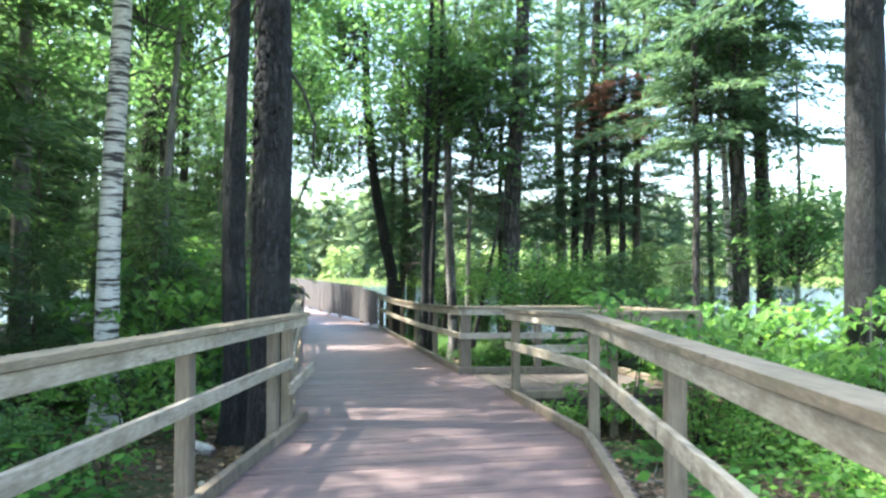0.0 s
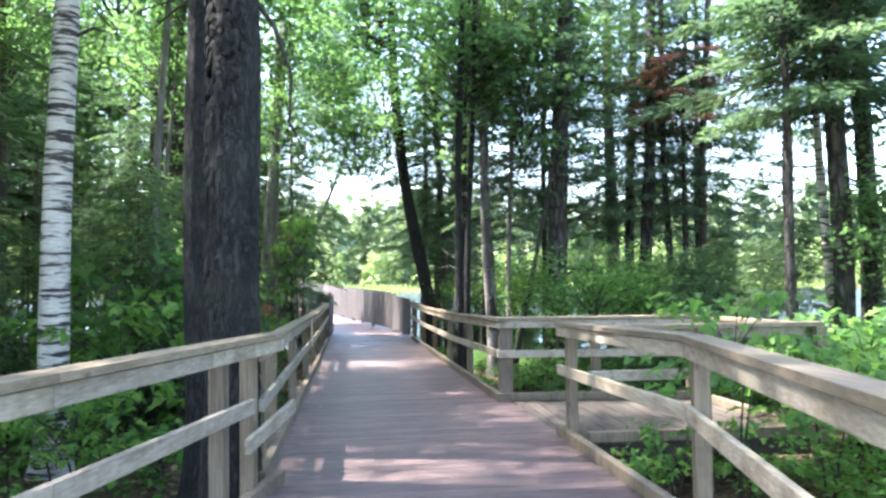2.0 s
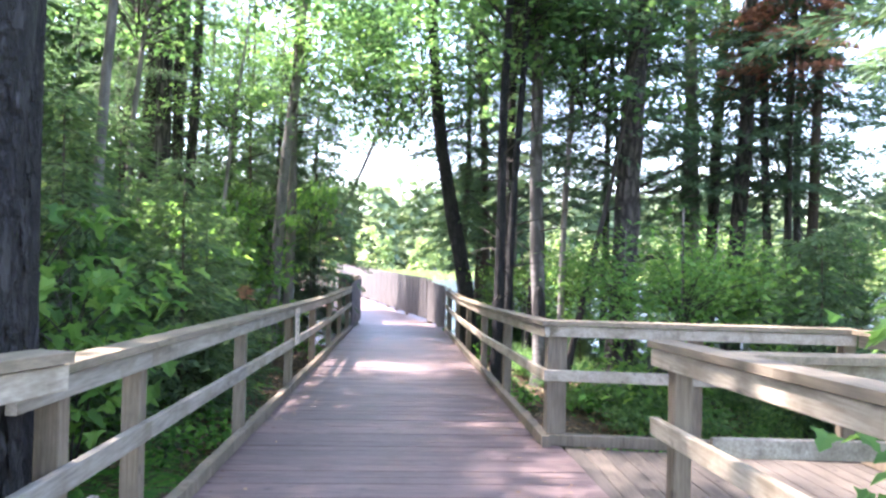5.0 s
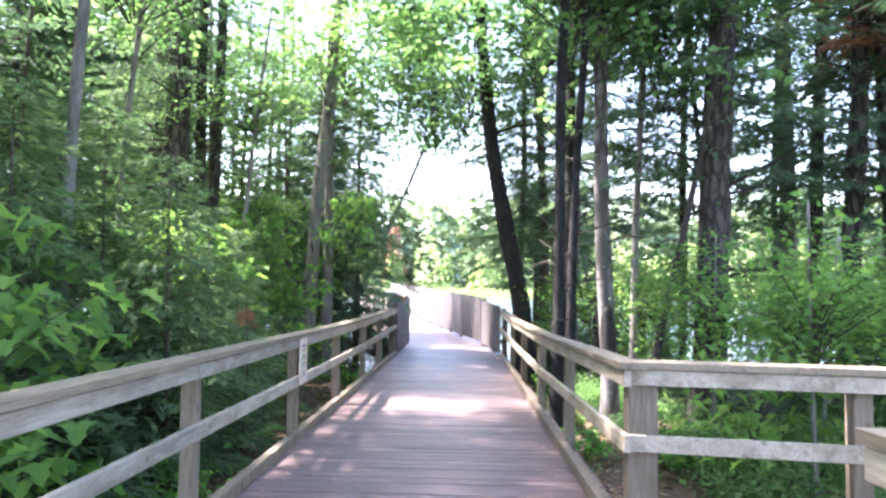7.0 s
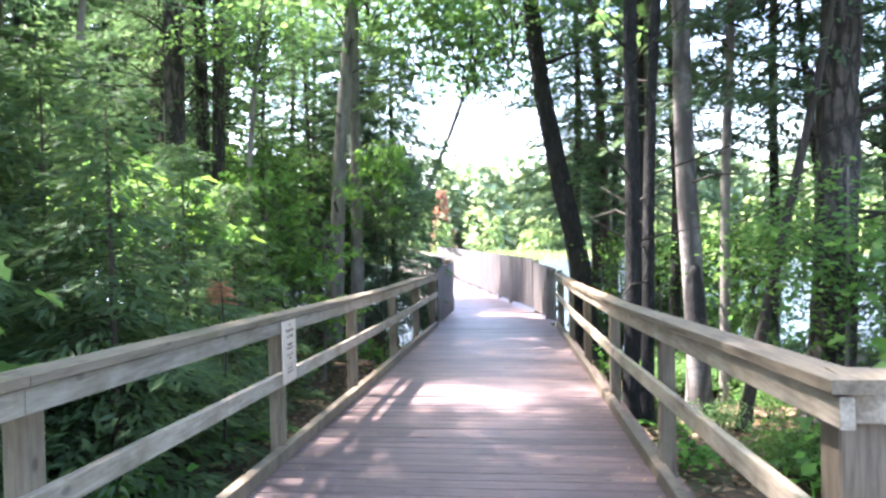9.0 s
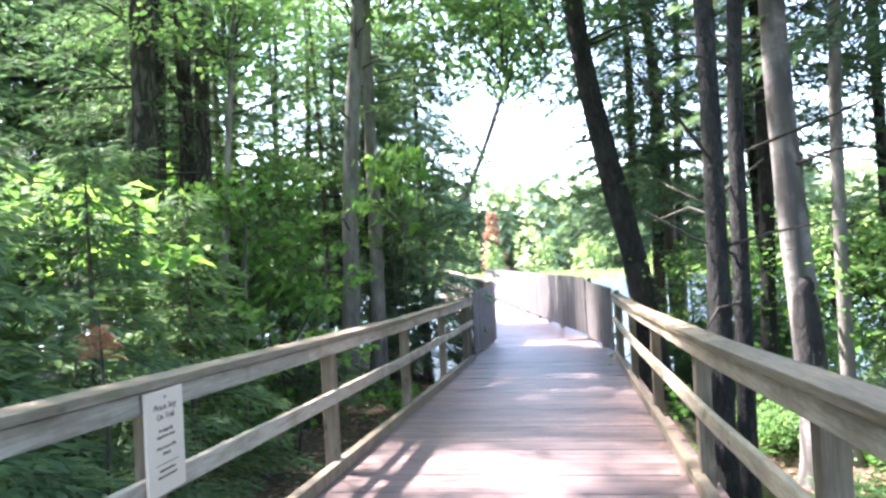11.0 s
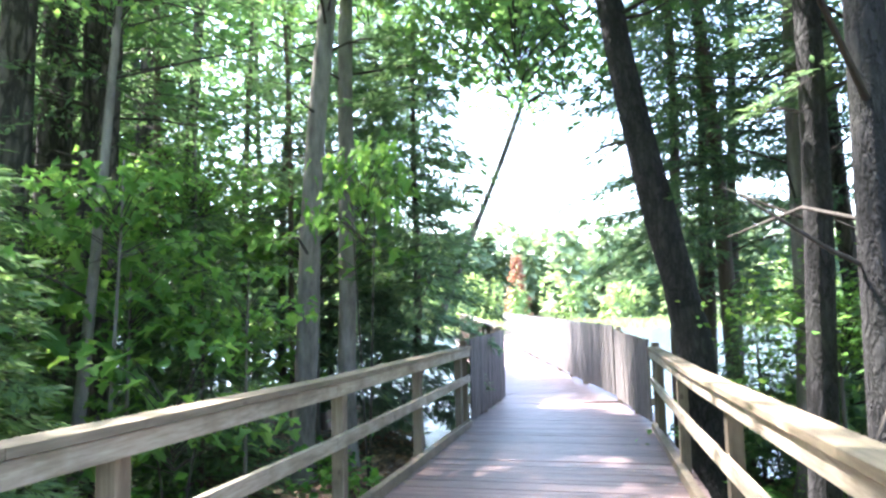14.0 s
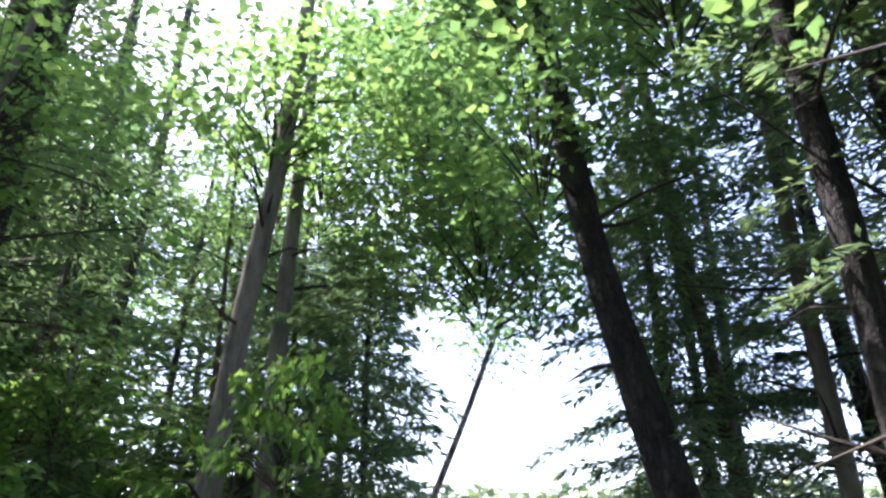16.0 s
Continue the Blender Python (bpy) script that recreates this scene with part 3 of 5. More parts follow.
def maple_sprays(name, seed, R, H, clusters, per, L, material):
    """Flat sprays of lobed maple leaves on arching twigs, base at z = 0; each leaf is a drooping fan with five lobes."""
    g = np.random.default_rng(seed)
    az = g.uniform(0, 6.28, clusters)
    rad = R * g.uniform(0.25, 1.0, clusters)
    C = np.stack([np.cos(az) * rad, np.sin(az) * rad, H * (0.3 + 0.7 * g.random(clusters)) - 0.15 * rad], 1)
    k = np.repeat(np.arange(clusters), per)
    n = len(k)
    P = C[k] + g.normal(0, 1, (n, 3)) * np.array([0.17, 0.17, 0.045]) * R ** 0.4
    A = unit(np.stack([np.cos(az[k]), np.sin(az[k]), np.zeros(n)], 1) * 0.5 + rand_dirs(g, n, 0.2) - np.array([0, 0, 0.35]))
    N = unit(np.array([0, 0, 1.0]) + g.normal(0, 0.3, (n, 3)))
    S = unit(np.cross(A, N))
    N = np.cross(S, A)
    size = L * g.uniform(0.6, 1.2, n)
    ring = [(u, v) for u, v in MAPLE_OUTLINE] + [(u, -v) for u, v in MAPLE_OUTLINE[-2:0:-1]]
    cols = [(0.33, 0.0)] + ring
    V = np.stack([P + A * (u * size)[:, None] + S * (v * size)[:, None] + N * ((0.35 * abs(v) - 0.25 * u * u) * size)[:, None] for u, v in cols], 1)
    m = len(cols)
    fan = np.array([(0, i, i % (m - 1) + 1) for i in range(1, m)])
    idx = (np.arange(n)[:, None, None] * m + fan).reshape(-1, 3)
    verts, slots = [tuple(v) for v in V.reshape(-1, 3)], [0] * len(idx)
    faces = [tuple(f) for f in idx.tolist()]
    for c, a in zip(C, az):
        root = Vector((0, 0, c[2] * 0.55))
        tip = Vector(c)
        knee = root.lerp(tip, 0.6) + Vector((0, 0, 0.07 * R))
        for p, q, w in ((root, knee, 0.008), (knee, tip, 0.005)):
            d = (q - p).normalized()
            u = d.cross(Vector((0.31, 0.2, 0.93))).normalized()
            v = d.cross(u)
            o = len(verts)
            for e, f in ((p, 1.0), (q, 0.6)):
                verts += [tuple(e + (u * math.cos(b) + v * math.sin(b)) * w * f) for b in (0, 2.09, 4.19)]
            faces += [(o + i, o + (i + 1) % 3, o + 3 + (i + 1) % 3, o + 3 + i) for i in range(3)]
            slots += [1, 1, 1]
    me = bpy.data.meshes.new(name)
    me.from_pydata(verts, [], faces)
    me.materials.append(material)
    me.materials.append(TWIG)
    me.polygons.foreach_set("material_index", slots)
    me.update()
    return me


def fern_fronds(name, seed, material):
    g = np.random.default_rng(seed)
    Ps, As, Ns = [], [], []
    for f in range(8):
        az = f * 0.785 + g.normal(0, 0.25)
        d = np.array([np.cos(az), np.sin(az), 0])
        side = np.array([-d[1], d[0], 0])
        length = g.uniform(0.4, 0.65)
        s = np.linspace(0.15, 1, 15)
        X = d * (s * length)[:, None] + np.array([0, 0, 1]) * (0.75 * length * s - 0.62 * length * s ** 2)[:, None]
        for sg in (-1, 1):
            Ps.append(X)
            As.append(np.tile(side * sg + d * 0.45, (15, 1)) * (1.06 - s)[:, None])
            Ns.append(np.tile(np.array([0, 0, 1.0]) + d * 0.2, (15, 1)))
    P, A, N = np.concatenate(Ps), np.concatenate(As), np.concatenate(Ns)
    size = 0.16 * np.tile(1.06 - np.abs(np.linspace(0.15, 1, 15) - 0.35), 16)
    return leaves(name, P, A, N, size, 0.035, material, 0.05)


MAPLE = [broad_crown("maple_leaves", 11 + k, 2.3, 4.2, 115, 40, 0.135, LEAF) for k in range(3)]
AIRY = [broad_crown("bough_leaves", 141 + k, 2.3, 4.0, 46, 34, 0.145, LEAF) for k in range(3)]
SPRAY = [broad_crown("spray_leaves", 31 + k, 1.0, 1.5, 50, 46, 0.072, LEAFY) for k in range(2)]
LOBED = [maple_sprays("lobed_maple_leaves", 201 + k, 0.85, 1.3, 26, 9, 0.15, LEAFY) for k in range(3)]
BUSH = [broad_crown("bush_leaves", 21 + k, 0.75, 1.15, 48, 24, 0.085, LEAF, 0.45, twigs=False) for k in range(3)]
BUSHY = [broad_crown("bright_bush_leaves", 41 + k, 0.7, 0.95, 44, 21, 0.09, LEAFY, 0.4, twigs=False) for k in range(2)]
HERB = [broad_crown("herb_leaves", 51 + k, 0.33, 0.4, 16, 9, 0.10, FERN, 0.4) for k in range(3)]
PINE = [conifer_crown("pine_needles", 61 + k, 9.0, 2.5, 64, 0.22, 0.2, NEEDLE, gaps=0.15) for k in range(3)]
HEMLOCK = [conifer_crown("hemlock_needles", 71 + k, 8.0, 2.2, 78, 0.3, 0.2, NEEDLE2, gaps=0.1, taper=0.6, step=0.095) for k in range(2)]
CEDAR = [conifer_crown("cedar_needles", 101 + k, 8.0, 1.6, 140, 0.35, 0.19, CEDARLEAF, gaps=0.0, taper=0.45) for k in range(2)]
THIN = [conifer_crown("pine_boughs", 111 + k, 9.0, 2.0, 66, 0.25, 0.17, NEEDLE, gaps=0.12, taper=0.5, step=0.085) for k in range(3)]
WISP = [conifer_crown("wispy_needles", 151 + k, 9.0, 2.6, 64, 0.2, 0.15, NEEDLE2, gaps=0.05, taper=0.35, step=0.15) for k in range(3)]
MAPLEFAR = [broad_crown("wood_leaves", 121 + k, 2.6, 5.5, 95, 24, 0.24, LEAF, twigs=False) for k in range(2)]
PINEFAR = [conifer_crown("wood_needles", 131 + k, 10.0, 2.6, 60, 0.28, 0.3, NEEDLE2, gaps=0.1, taper=0.6, step=0.15) for k in range(2)]
SAPLING = [conifer_crown("sapling_needles", 81 + k, 3.2, 1.25, 90, 0.22, 0.13, NEEDLE2, gaps=0.0, taper=0.85, step=0.065) for k in range(2)]
DEADTWIG = conifer_crown("dead_needles", 91, 2.2, 1.7, 34, 0.25, 0.2, REDDY, gaps=0.1, taper=0.3)
FERNS = [fern_fronds("fern_leaves", 95 + k, FERN) for k in range(2)]


def tube(name, pts, radii, material, parent=None, sides=10, rough=0.0, seed=0):
    vs, fs = [], []
    pts = [Vector(p) for p in pts]
    for i, (p, r) in enumerate(zip(pts, radii)):
        d = (pts[min(i + 1, len(pts) - 1)] - pts[max(i - 1, 0)]).normalized()
        x = d.cross(Vector((0.3, 1, 0.1))).normalized()
        z = d.cross(x)
        for k in range(sides):
            a = 2 * math.pi * k / sides
            q = p + (x * math.cos(a) + z * math.sin(a)) * r
            if rough:
                q = p + (q - p) * (1 + rough * noise.noise(Vector((math.cos(a) * 2.2 + seed, math.sin(a) * 2.2, q.z * 1.6))))
            vs.append(q)
    for i in range(len(pts) - 1):
        for k in range(sides):
            k2 = (k + 1) % sides
            fs.append((i * sides + k, i * sides + k2, (i + 1) * sides + k2, (i + 1) * sides + k))
    fs += [tuple(range(sides - 1, -1, -1)), tuple(range((len(pts) - 1) * sides, len(pts) * sides))]
    return obj(name, vs, fs, material, parent, smooth=True)


def place(z=0.0, s=1.0, turn=0.0, x=0.0, y=0.0, sz=None):
    return Matrix.Translation((x, y, z)) @ Matrix.Rotation(turn, 4, "Z") @ Matrix.Diagonal((s, s, sz or s, 1))


def tree(kind, label, x, y, r, h, lean=0.0, bend=0.0, bark_=None, crowns=(), limbs=4, limb_low=1.2, sides=10, group="woodland trees", rough=0.12, top_r=0.35, course=()):
    """A tree on the ground: flared, slightly crooked trunk, dead limbs and crowns given as (mesh, height, scale, turn, dx, dy)."""
    bark_ = bark_ or GREYBARK
    z0 = ground_z(x, y)
    ob = thing(kind, label, "tree", group, at=(x, y, z0))
    g = np.random.default_rng(int(abs(x) * 971 + abs(y) * 137))
    ph = g.uniform(0, 6.28, 2)

    def axis(z):
        w = 0.035 * min(z, 4.0) / 4
        if course:
            return Vector((float(np.interp(z, [c[0] for c in course], [c[1] for c in course])), 0.1 * math.sin(z * 0.5), z))
        return Vector((lean * z + bend * max(0, z - 1.2) ** 2 * 0.05 + w * math.sin(z * 0.9 + ph[0]), w * math.sin(z * 0.8 + ph[1]), z))
    zs = [-0.3, 0.0, 0.12, 0.3, 0.6] + list(np.linspace(1.0, h, max(6, int(h * 1.6))))
    radii = [r * (1 + 0.55 * math.exp(-max(z, 0) / 0.22)) * (1 - (1 - top_r) * max(z, 0) / h) for z in zs]
    tube("trunk", [axis(z) for z in zs], radii, bark_, ob, sides, rough, x * 3)
    for k in range(limbs):
        z = g.uniform(limb_low, min(h * 0.9, 7.5))
        a = g.uniform(0, 6.28)
        n = g.uniform(0.5, 1.5)
        d = Vector((math.cos(a), math.sin(a), g.uniform(-0.15, 0.5)))
        p = axis(z)
        tube("branch", [p, p + d * n * 0.5 + Vector((0, 0, 0.03)), p + d * n + Vector((0, 0, g.normal(0, 0.12)))], [0.10 * r + 0.008, 0.06 * r + 0.006, 0.003], TWIG, ob, 5)
    for c in crowns:
        me, z, s, turn, dx, dy = c
        p = axis(z)
        share("crown", me, ob, place(z, s, turn, p.x + dx, p.y + dy))
    return ob


def clear_of_walk(x, y, gap):
    return x < left_edge(y) - gap or x > max(right_edge(y), 5.0 if 9 < y < 12.5 else 0) + gap


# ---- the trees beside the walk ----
big_pine = tree("pine_tree", "large dark pine with rough plated bark by the railing", -0.12, 8.75, 0.19, 13, 0.0, 0, SHADEBARK,
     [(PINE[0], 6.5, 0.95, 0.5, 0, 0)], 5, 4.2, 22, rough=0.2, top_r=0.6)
tube("branch", [(0.15, 0, 3.95), (0.30, 0.05, 3.75), (0.42, 0.08, 3.4), (0.40, 0.1, 3.05), (0.5, 0.12, 2.85)], [0.022, 0.018, 0.014, 0.01, 0.004], TWIG, big_pine, 6)


def bark_plates(ob, r, h, top_r, low, high, material, seed):
    """Flaky bark plates, each a small curved scale that stands off the trunk at its lower edge."""
    g = np.random.default_rng(seed)
    vs, fs = [], []
    z = low
    while z < high:
        rz = r * (1 + 0.55 * math.exp(-z / 0.22)) * (1 - (1 - top_r) * z / h)
        n = int(2 * math.pi * rz / 0.062)
        for k in range(n):
            if g.random() < 0.12:
                continue
            a = 6.283 * (k + g.uniform(-0.3, 0.3)) / n
            half, tall = g.uniform(0.016, 0.034) / rz, g.uniform(0.05, 0.13)
            zc = z + g.uniform(-0.05, 0.05)
            off = g.uniform(0.006, 0.016)
            o = len(vs)
            for f, wide, up in ((0.0, 0.7, off), (0.3, 1.0, off * 0.9), (0.8, 0.85, 0.004), (1.0, 0.4, -0.004)):
                for sgn in (-1, 0, 1):
                    b = a + half * wide * sgn + g.uniform(-0.15, 0.15) * half
                    q = rz * 1.03 + up - (0.004 if sgn else 0.0)
                    vs.append((q * math.cos(b), q * math.sin(b), zc + tall * (f - 0.5)))
            for i in range(3):
                for j in range(2):
                    p = o + i * 3 + j
                    fs.append((p, p + 1, p + 4, p + 3))
        z += 0.062
    obj("bark", vs, fs, material, ob, "flaky dark bark plates")


bark_plates(big_pine, 0.19, 13, 0.6, 0.15, 4.6, SHADEBARK, 3)
tree("pine_tree", "slimmer brown pine behind the larger trunk", -0.62, 9.85, 0.14, 12, 0.0, 0, SHADEBARK, [(WISP[1], 5.5, 0.9, 2.0, 0, 0)], 5, 3.5, 16, top_r=0.6)
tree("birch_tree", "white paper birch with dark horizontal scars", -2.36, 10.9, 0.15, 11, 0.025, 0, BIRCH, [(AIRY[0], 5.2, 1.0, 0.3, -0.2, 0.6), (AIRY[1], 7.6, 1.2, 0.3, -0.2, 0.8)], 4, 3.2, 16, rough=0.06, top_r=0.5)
tree("maple_tree", "crooked dark leaning tree trunk beside the railing", 2.27, 22.0, 0.2, 9.5, 0, 0, SHADEBARK,
     [(AIRY[1], 4.6, 1.0, 1.0, -0.5, 0.2), (AIRY[2], 5.2, 0.9, 2.0, 0.9, -1.2), (AIRY[0], 4.3, 1.0, 2.6, -1.5, 2.0), (AIRY[2], 4.6, 1.0, 3.0, -0.9, 3.6), (AIRY[1], 6.2, 1.2, 0.6, -1.8, 3.4), (MAPLE[2], 7.2, 1.2, 0.6, -0.6, 0.6), (AIRY[0], 7.4, 1.2, 1.6, 1.2, 0.8), (HEMLOCK[0], 2.6, 0.55, 1.0, 0.3, 0.9)],
     6, 2.4, 16, rough=0.15, top_r=0.45, course=((-0.5, 0.04), (0.4, -0.04), (1.5, -0.15), (2.2, -0.27), (2.9, -0.43), (3.9, -0.62), (4.9, -0.8), (7.0, -1.0), (9.5, -1.1)))


for x, y, r, h, lean, mat_, cr in (
        (2.42, 17.6, 0.085, 12, 0.02, SHADEBARK, 0), (2.72, 19.9, 0.105, 13, 0.03, SHADEBARK, 1), (3.12, 22.2, 0.09, 12, 0.03, GREYBARK, 2), (2.6, 17.75, 0.07, 11, 0.035, SHADEBARK, 1),
        (3.3, 20.2, 0.085, 11, 0.03, SHADEBARK, 1), (3.72, 19.0, 0.066, 10, 0.02, GREYBARK, 2), (2.12, 25.3, 0.105, 10, 0.02, BROWNBARK, 0),
        (2.6, 26.2, 0.095, 11, 0.02, BROWNBARK, 2), (3.0, 26.0, 0.09, 12, 0.03, BROWNBARK, 1)):
    tree("spruce_tree", "slim dark conifer trunk with drooping boughs", x, y, r, h, lean, 0, mat_,
         [] if y == 17.75 else [(THIN[cr], 6.2 if y < 18 else 3.6 if y < 21 else 2.8, 0.75, x * 5, 0.7 if y < 21 else 0.5, 0)], 10 if y < 24 else 4, 1.4 if y < 24 else 3.0, 12, group="slim conifers", top_r=0.5)
for x, y, r, h, lean, mat_, cr in (
        (4.46, 17.8, 0.225, 14, 0.045, DUSKBARK, 0), (6.95, 21.2, 0.17, 12, -0.01, GREYBARK, 1), (7.05, 20.6, 0.13, 12, 0.035, DUSKBARK, 2),
        (6.75, 18.8, 0.155, 13, 0.045, DUSKBARK, 0), (7.55, 19.0, 0.085, 11, -0.02, DUSKBARK, 1), (7.95, 18.5, 0.1, 12, 0.04, BROWNBARK, 2),
        (8.1, 19.6, 0.066, 10, 0.02, DUSKBARK, 0), (6.7, 13.0, 0.07, 11, 0.0, DUSKBARK, 1), (7.85, 13.5, 0.16, 13, -0.005, DUSKBARK, 2),
        (8.65, 14.0, 0.158, 13, -0.005, DUSKBARK, 0), (4.2, 24.0, 0.12, 11, -0.03, DUSKBARK, 1), (2.8, 24.0, 0.11, 11, -0.04, BROWNBARK, 2)):
    tree("pine_tree", "tall dark pine with bare lower limbs", x, y, r, h, lean, 0, mat_,
         [(THIN[cr], 4.3 if y < 15 else 3.2, 1.0, x * 3, 0, 0)] + ([(PINE[cr], 4.2, 1.0, x * 2, -0.3, 0)] if y < 15 and r > 0.1 else []), 10, 1.6, 12, group="tall pines", top_r=0.55)
tree("maple_tree", "slender maple with bright boughs over the walk", 5.3, 19.5, 0.06, 9, -0.10, 0, DUSKBARK, [(AIRY[0], 3.9, 1.0, 1, -0.9, -1.2), (AIRY[1], 4.6, 1.1, 2, -2.2, -1.6), (AIRY[2], 5.2, 1.1, 3, 0.6, -0.6), (AIRY[0], 6.4, 1.1, 4, -0.8, 0.2)], 4, 2.5, 10)
tree("pine_tree", "thick dark pine with peeling bark among shrubs", 6.62, 9.0, 0.24, 13, 0.01, 0, SHADEBARK, [(PINE[1], 5.5, 1.0, 1, 0, 0)], 4, 3.5, 16, top_r=0.6)
old_birch = tree("birch_tree", "stout grey birch with a blackened scarred base", 3.28, 18.3, 0.128, 11, -0.035, 0, OLDBIRCH, [(MAPLE[2], 5.0, 0.9, 1.3, 0, 0)], 4, 2.6, 14, rough=0.08, top_r=0.5)


def char_patch(ob, r, lean, z_low, z_high, a_mid):
    """Charred, ragged-edged patch on a trunk, a little proud of the bark."""
    vs, fs, n = [], [], 9
    for i in range(13):
        f = i / 12
        z = z_low + (z_high - z_low) * f
        half = (1.15 * math.sin(math.pi * min(1, 0.12 + 0.86 * f)) ** 0.6 + 0.1) * (1 + 0.25 * noise.noise((i * 0.9, 3, 1)))
        mid = a_mid + 0.3 * noise.noise((i * 0.5, 8, 2))
        for k in range(n):
            a = mid + half * (2 * k / (n - 1) - 1)
            q = (1 + 0.55 * math.exp(-z / 0.22)) * (1 - 0.5 * z / 11) * r
            q *= 1.06 if 0 < k < n - 1 and 0 < i < 12 else 0.9
            vs.append((lean * z + q * math.cos(a), q * math.sin(a), z))
    for i in range(12):
        for k in range(n - 1):
            o = i * n + k
            fs.append((o, o + 1, o + n + 1, o + n))
    obj("char", vs, fs, CHAR, ob, "blackened charred patch", smooth=True)


char_patch(old_birch, 0.128, -0.035, 0.95, 1.75, -1.75)
tree("birch_tree", "thin leaning grey birch", 8.1, 14.0, 0.09, 8, -0.06, 0, BIRCH, [(MAPLE[0], 4.8, 0.7, 2.3, 0, 0)], 3, 2.0)
tree("dead_tree", "thin bare sapling leaning across other trunks", 3.5, 17.4, 0.06, 6.5, 0.2, 0, TWIG, (), 5, 1.0, 8, top_r=0.3)
tree("birch_tree", "thin pale tree leaning over the lake shore", -3.3, 28.9, 0.09, 9.0, 0.42, 0, OLDBIRCH, [(AIRY[1], 5.4, 0.62, 0, 0.3, 0.2), (AIRY[2], 6.6, 0.85, 2, 0.2, 0.6), (MAPLE[1], 8.0, 0.9, 4, -0.5, 0.4)], 0, 3.0, 8, top_r=0.5)
tree("maple_tree", "slim grey trunk leaning beside the railing", -2.3, 22.0, 0.14, 9, 0.065, 0.02, GREYBARK, [(AIRY[0], 5.4, 0.9, 0.7, 0, 0)], 9, 2.0, 14, top_r=0.6)
tree("maple_tree", "slim grey trunk next to its twin", -2.1, 22.9, 0.125, 9, 0.012, 0, GREYBARK, [(HEMLOCK[1], 2.2, 0.75, 0.7, 0.9, 0.8), (AIRY[1], 5.6, 0.8, 2, 0.2, 0.4), (AIRY[2], 5.2, 1.0, 1, 1.1, 2.6), (AIRY[0], 7.0, 1.1, 1, 1.2, 2.0), (MAPLE[1], 8.6, 1.1, 1, 0.6, 3.2)], 9, 2.0, 14, top_r=0.6)
tree("hemlock_tree", "dense dark hemlock by the lake shore", -4.4, 25.4, 0.09, 8, 0.02, 0, BROWNBARK, [(HEMLOCK[0], 0.9, 0.72, 2.2, 0, 0)], 2, 1.0)
tree("cedar_tree", "dense cedar with feathery boughs by the shore", -2.0, 25.6, 0.08, 8, 0.01, 0, BROWNBARK, [(CEDAR[0], 0.4, 0.85, 2.2, 0, 0)], 2, 1.0)
tree("cedar_tree", "dense cedar with feathery boughs by the shore", -2.9, 24.9, 0.08, 8, 0.01, 0, BROWNBARK, [(CEDAR[1], 0.4, 0.85, 0.2, 0, 0)], 2, 1.0)
# maple added for its high crowns, which lie out of view and shade the deck
tree("maple_tree", "tall slim maple added to shade the deck", -2.7, 14.6, 0.075, 11, 0.05, 0, GREYBARK, [(AIRY[0], 4.9, 0.8, 0.5, 0.1, -2.0), (AIRY[1], 5.2, 0.8, 3.5, 0.2, 0.6), (AIRY[1], 5.8, 1.0, 2.2, 0.4, 0), (AIRY[2], 8.6, 1.2, 0.2, 0.6, 0.5), (MAPLE[0], 7.4, 1.15, 0.2, 2.0, 2.0), (MAPLE[1], 9.4, 1.3, 1.0, 1.6, 1.4)], 4, 2.0)
tree("tree_stump", "broken dead stump with a splintered top", -3.92, 23.4, 0.14, 2.0, -0.03, 0, BROWNBARK, (), 1, 1.0, 12, top_r=0.8, rough=0.3)
for x, y, r, h, lean, cr in ((-4.65, 20.6, 0.2, 13, 0.03, 0), (-3.98, 20.4, 0.12, 12, 0.02, 1), (-3.62, 20.3, 0.115, 12, 0.02, 2), (-5.35, 24.0, 0.11, 12, 0.03, 0),
                            (-3.75, 19.4, 0.17, 13, -0.01, 0), (-5.6, 21.9, 0.18, 13, 0.02, 2), (-5.5, 23.2, 0.14, 12, 0.01, 0)):
    tree("pine_tree", "dark pine trunk deep in the wood", x, y, r, h, lean, 0, DUSKBARK, [(WISP[cr], 4.0, 0.8, x * 4, -0.2, 0)] if x > -5 else [], 10, 1.6, 12, group="woodland pines", top_r=0.55)
tree("maple_tree", "thin crooked sapling trunk", -2.75, 19.0, 0.055, 6.5, 0.10, 0, GREYBARK, [(AIRY[2], 3.8, 0.6, 0.4, 0, 0)], 6, 1.5)

# a broken reddish dead bough high among the pines
dead = thing("dead_bough", "rusty red dead conifer bough hanging among pines", "branch", at=(7.6, 18.4, 4.6))
share("needles", DEADTWIG, dead, place(0, 0.85))
tube("stem", [(0, 0, -4.6 + ground_z(7.6, 18.4)), (0, 0, -1), (0.1, 0, 2.5)], [0.05, 0.04, 0.01], TWIG, dead, 6)

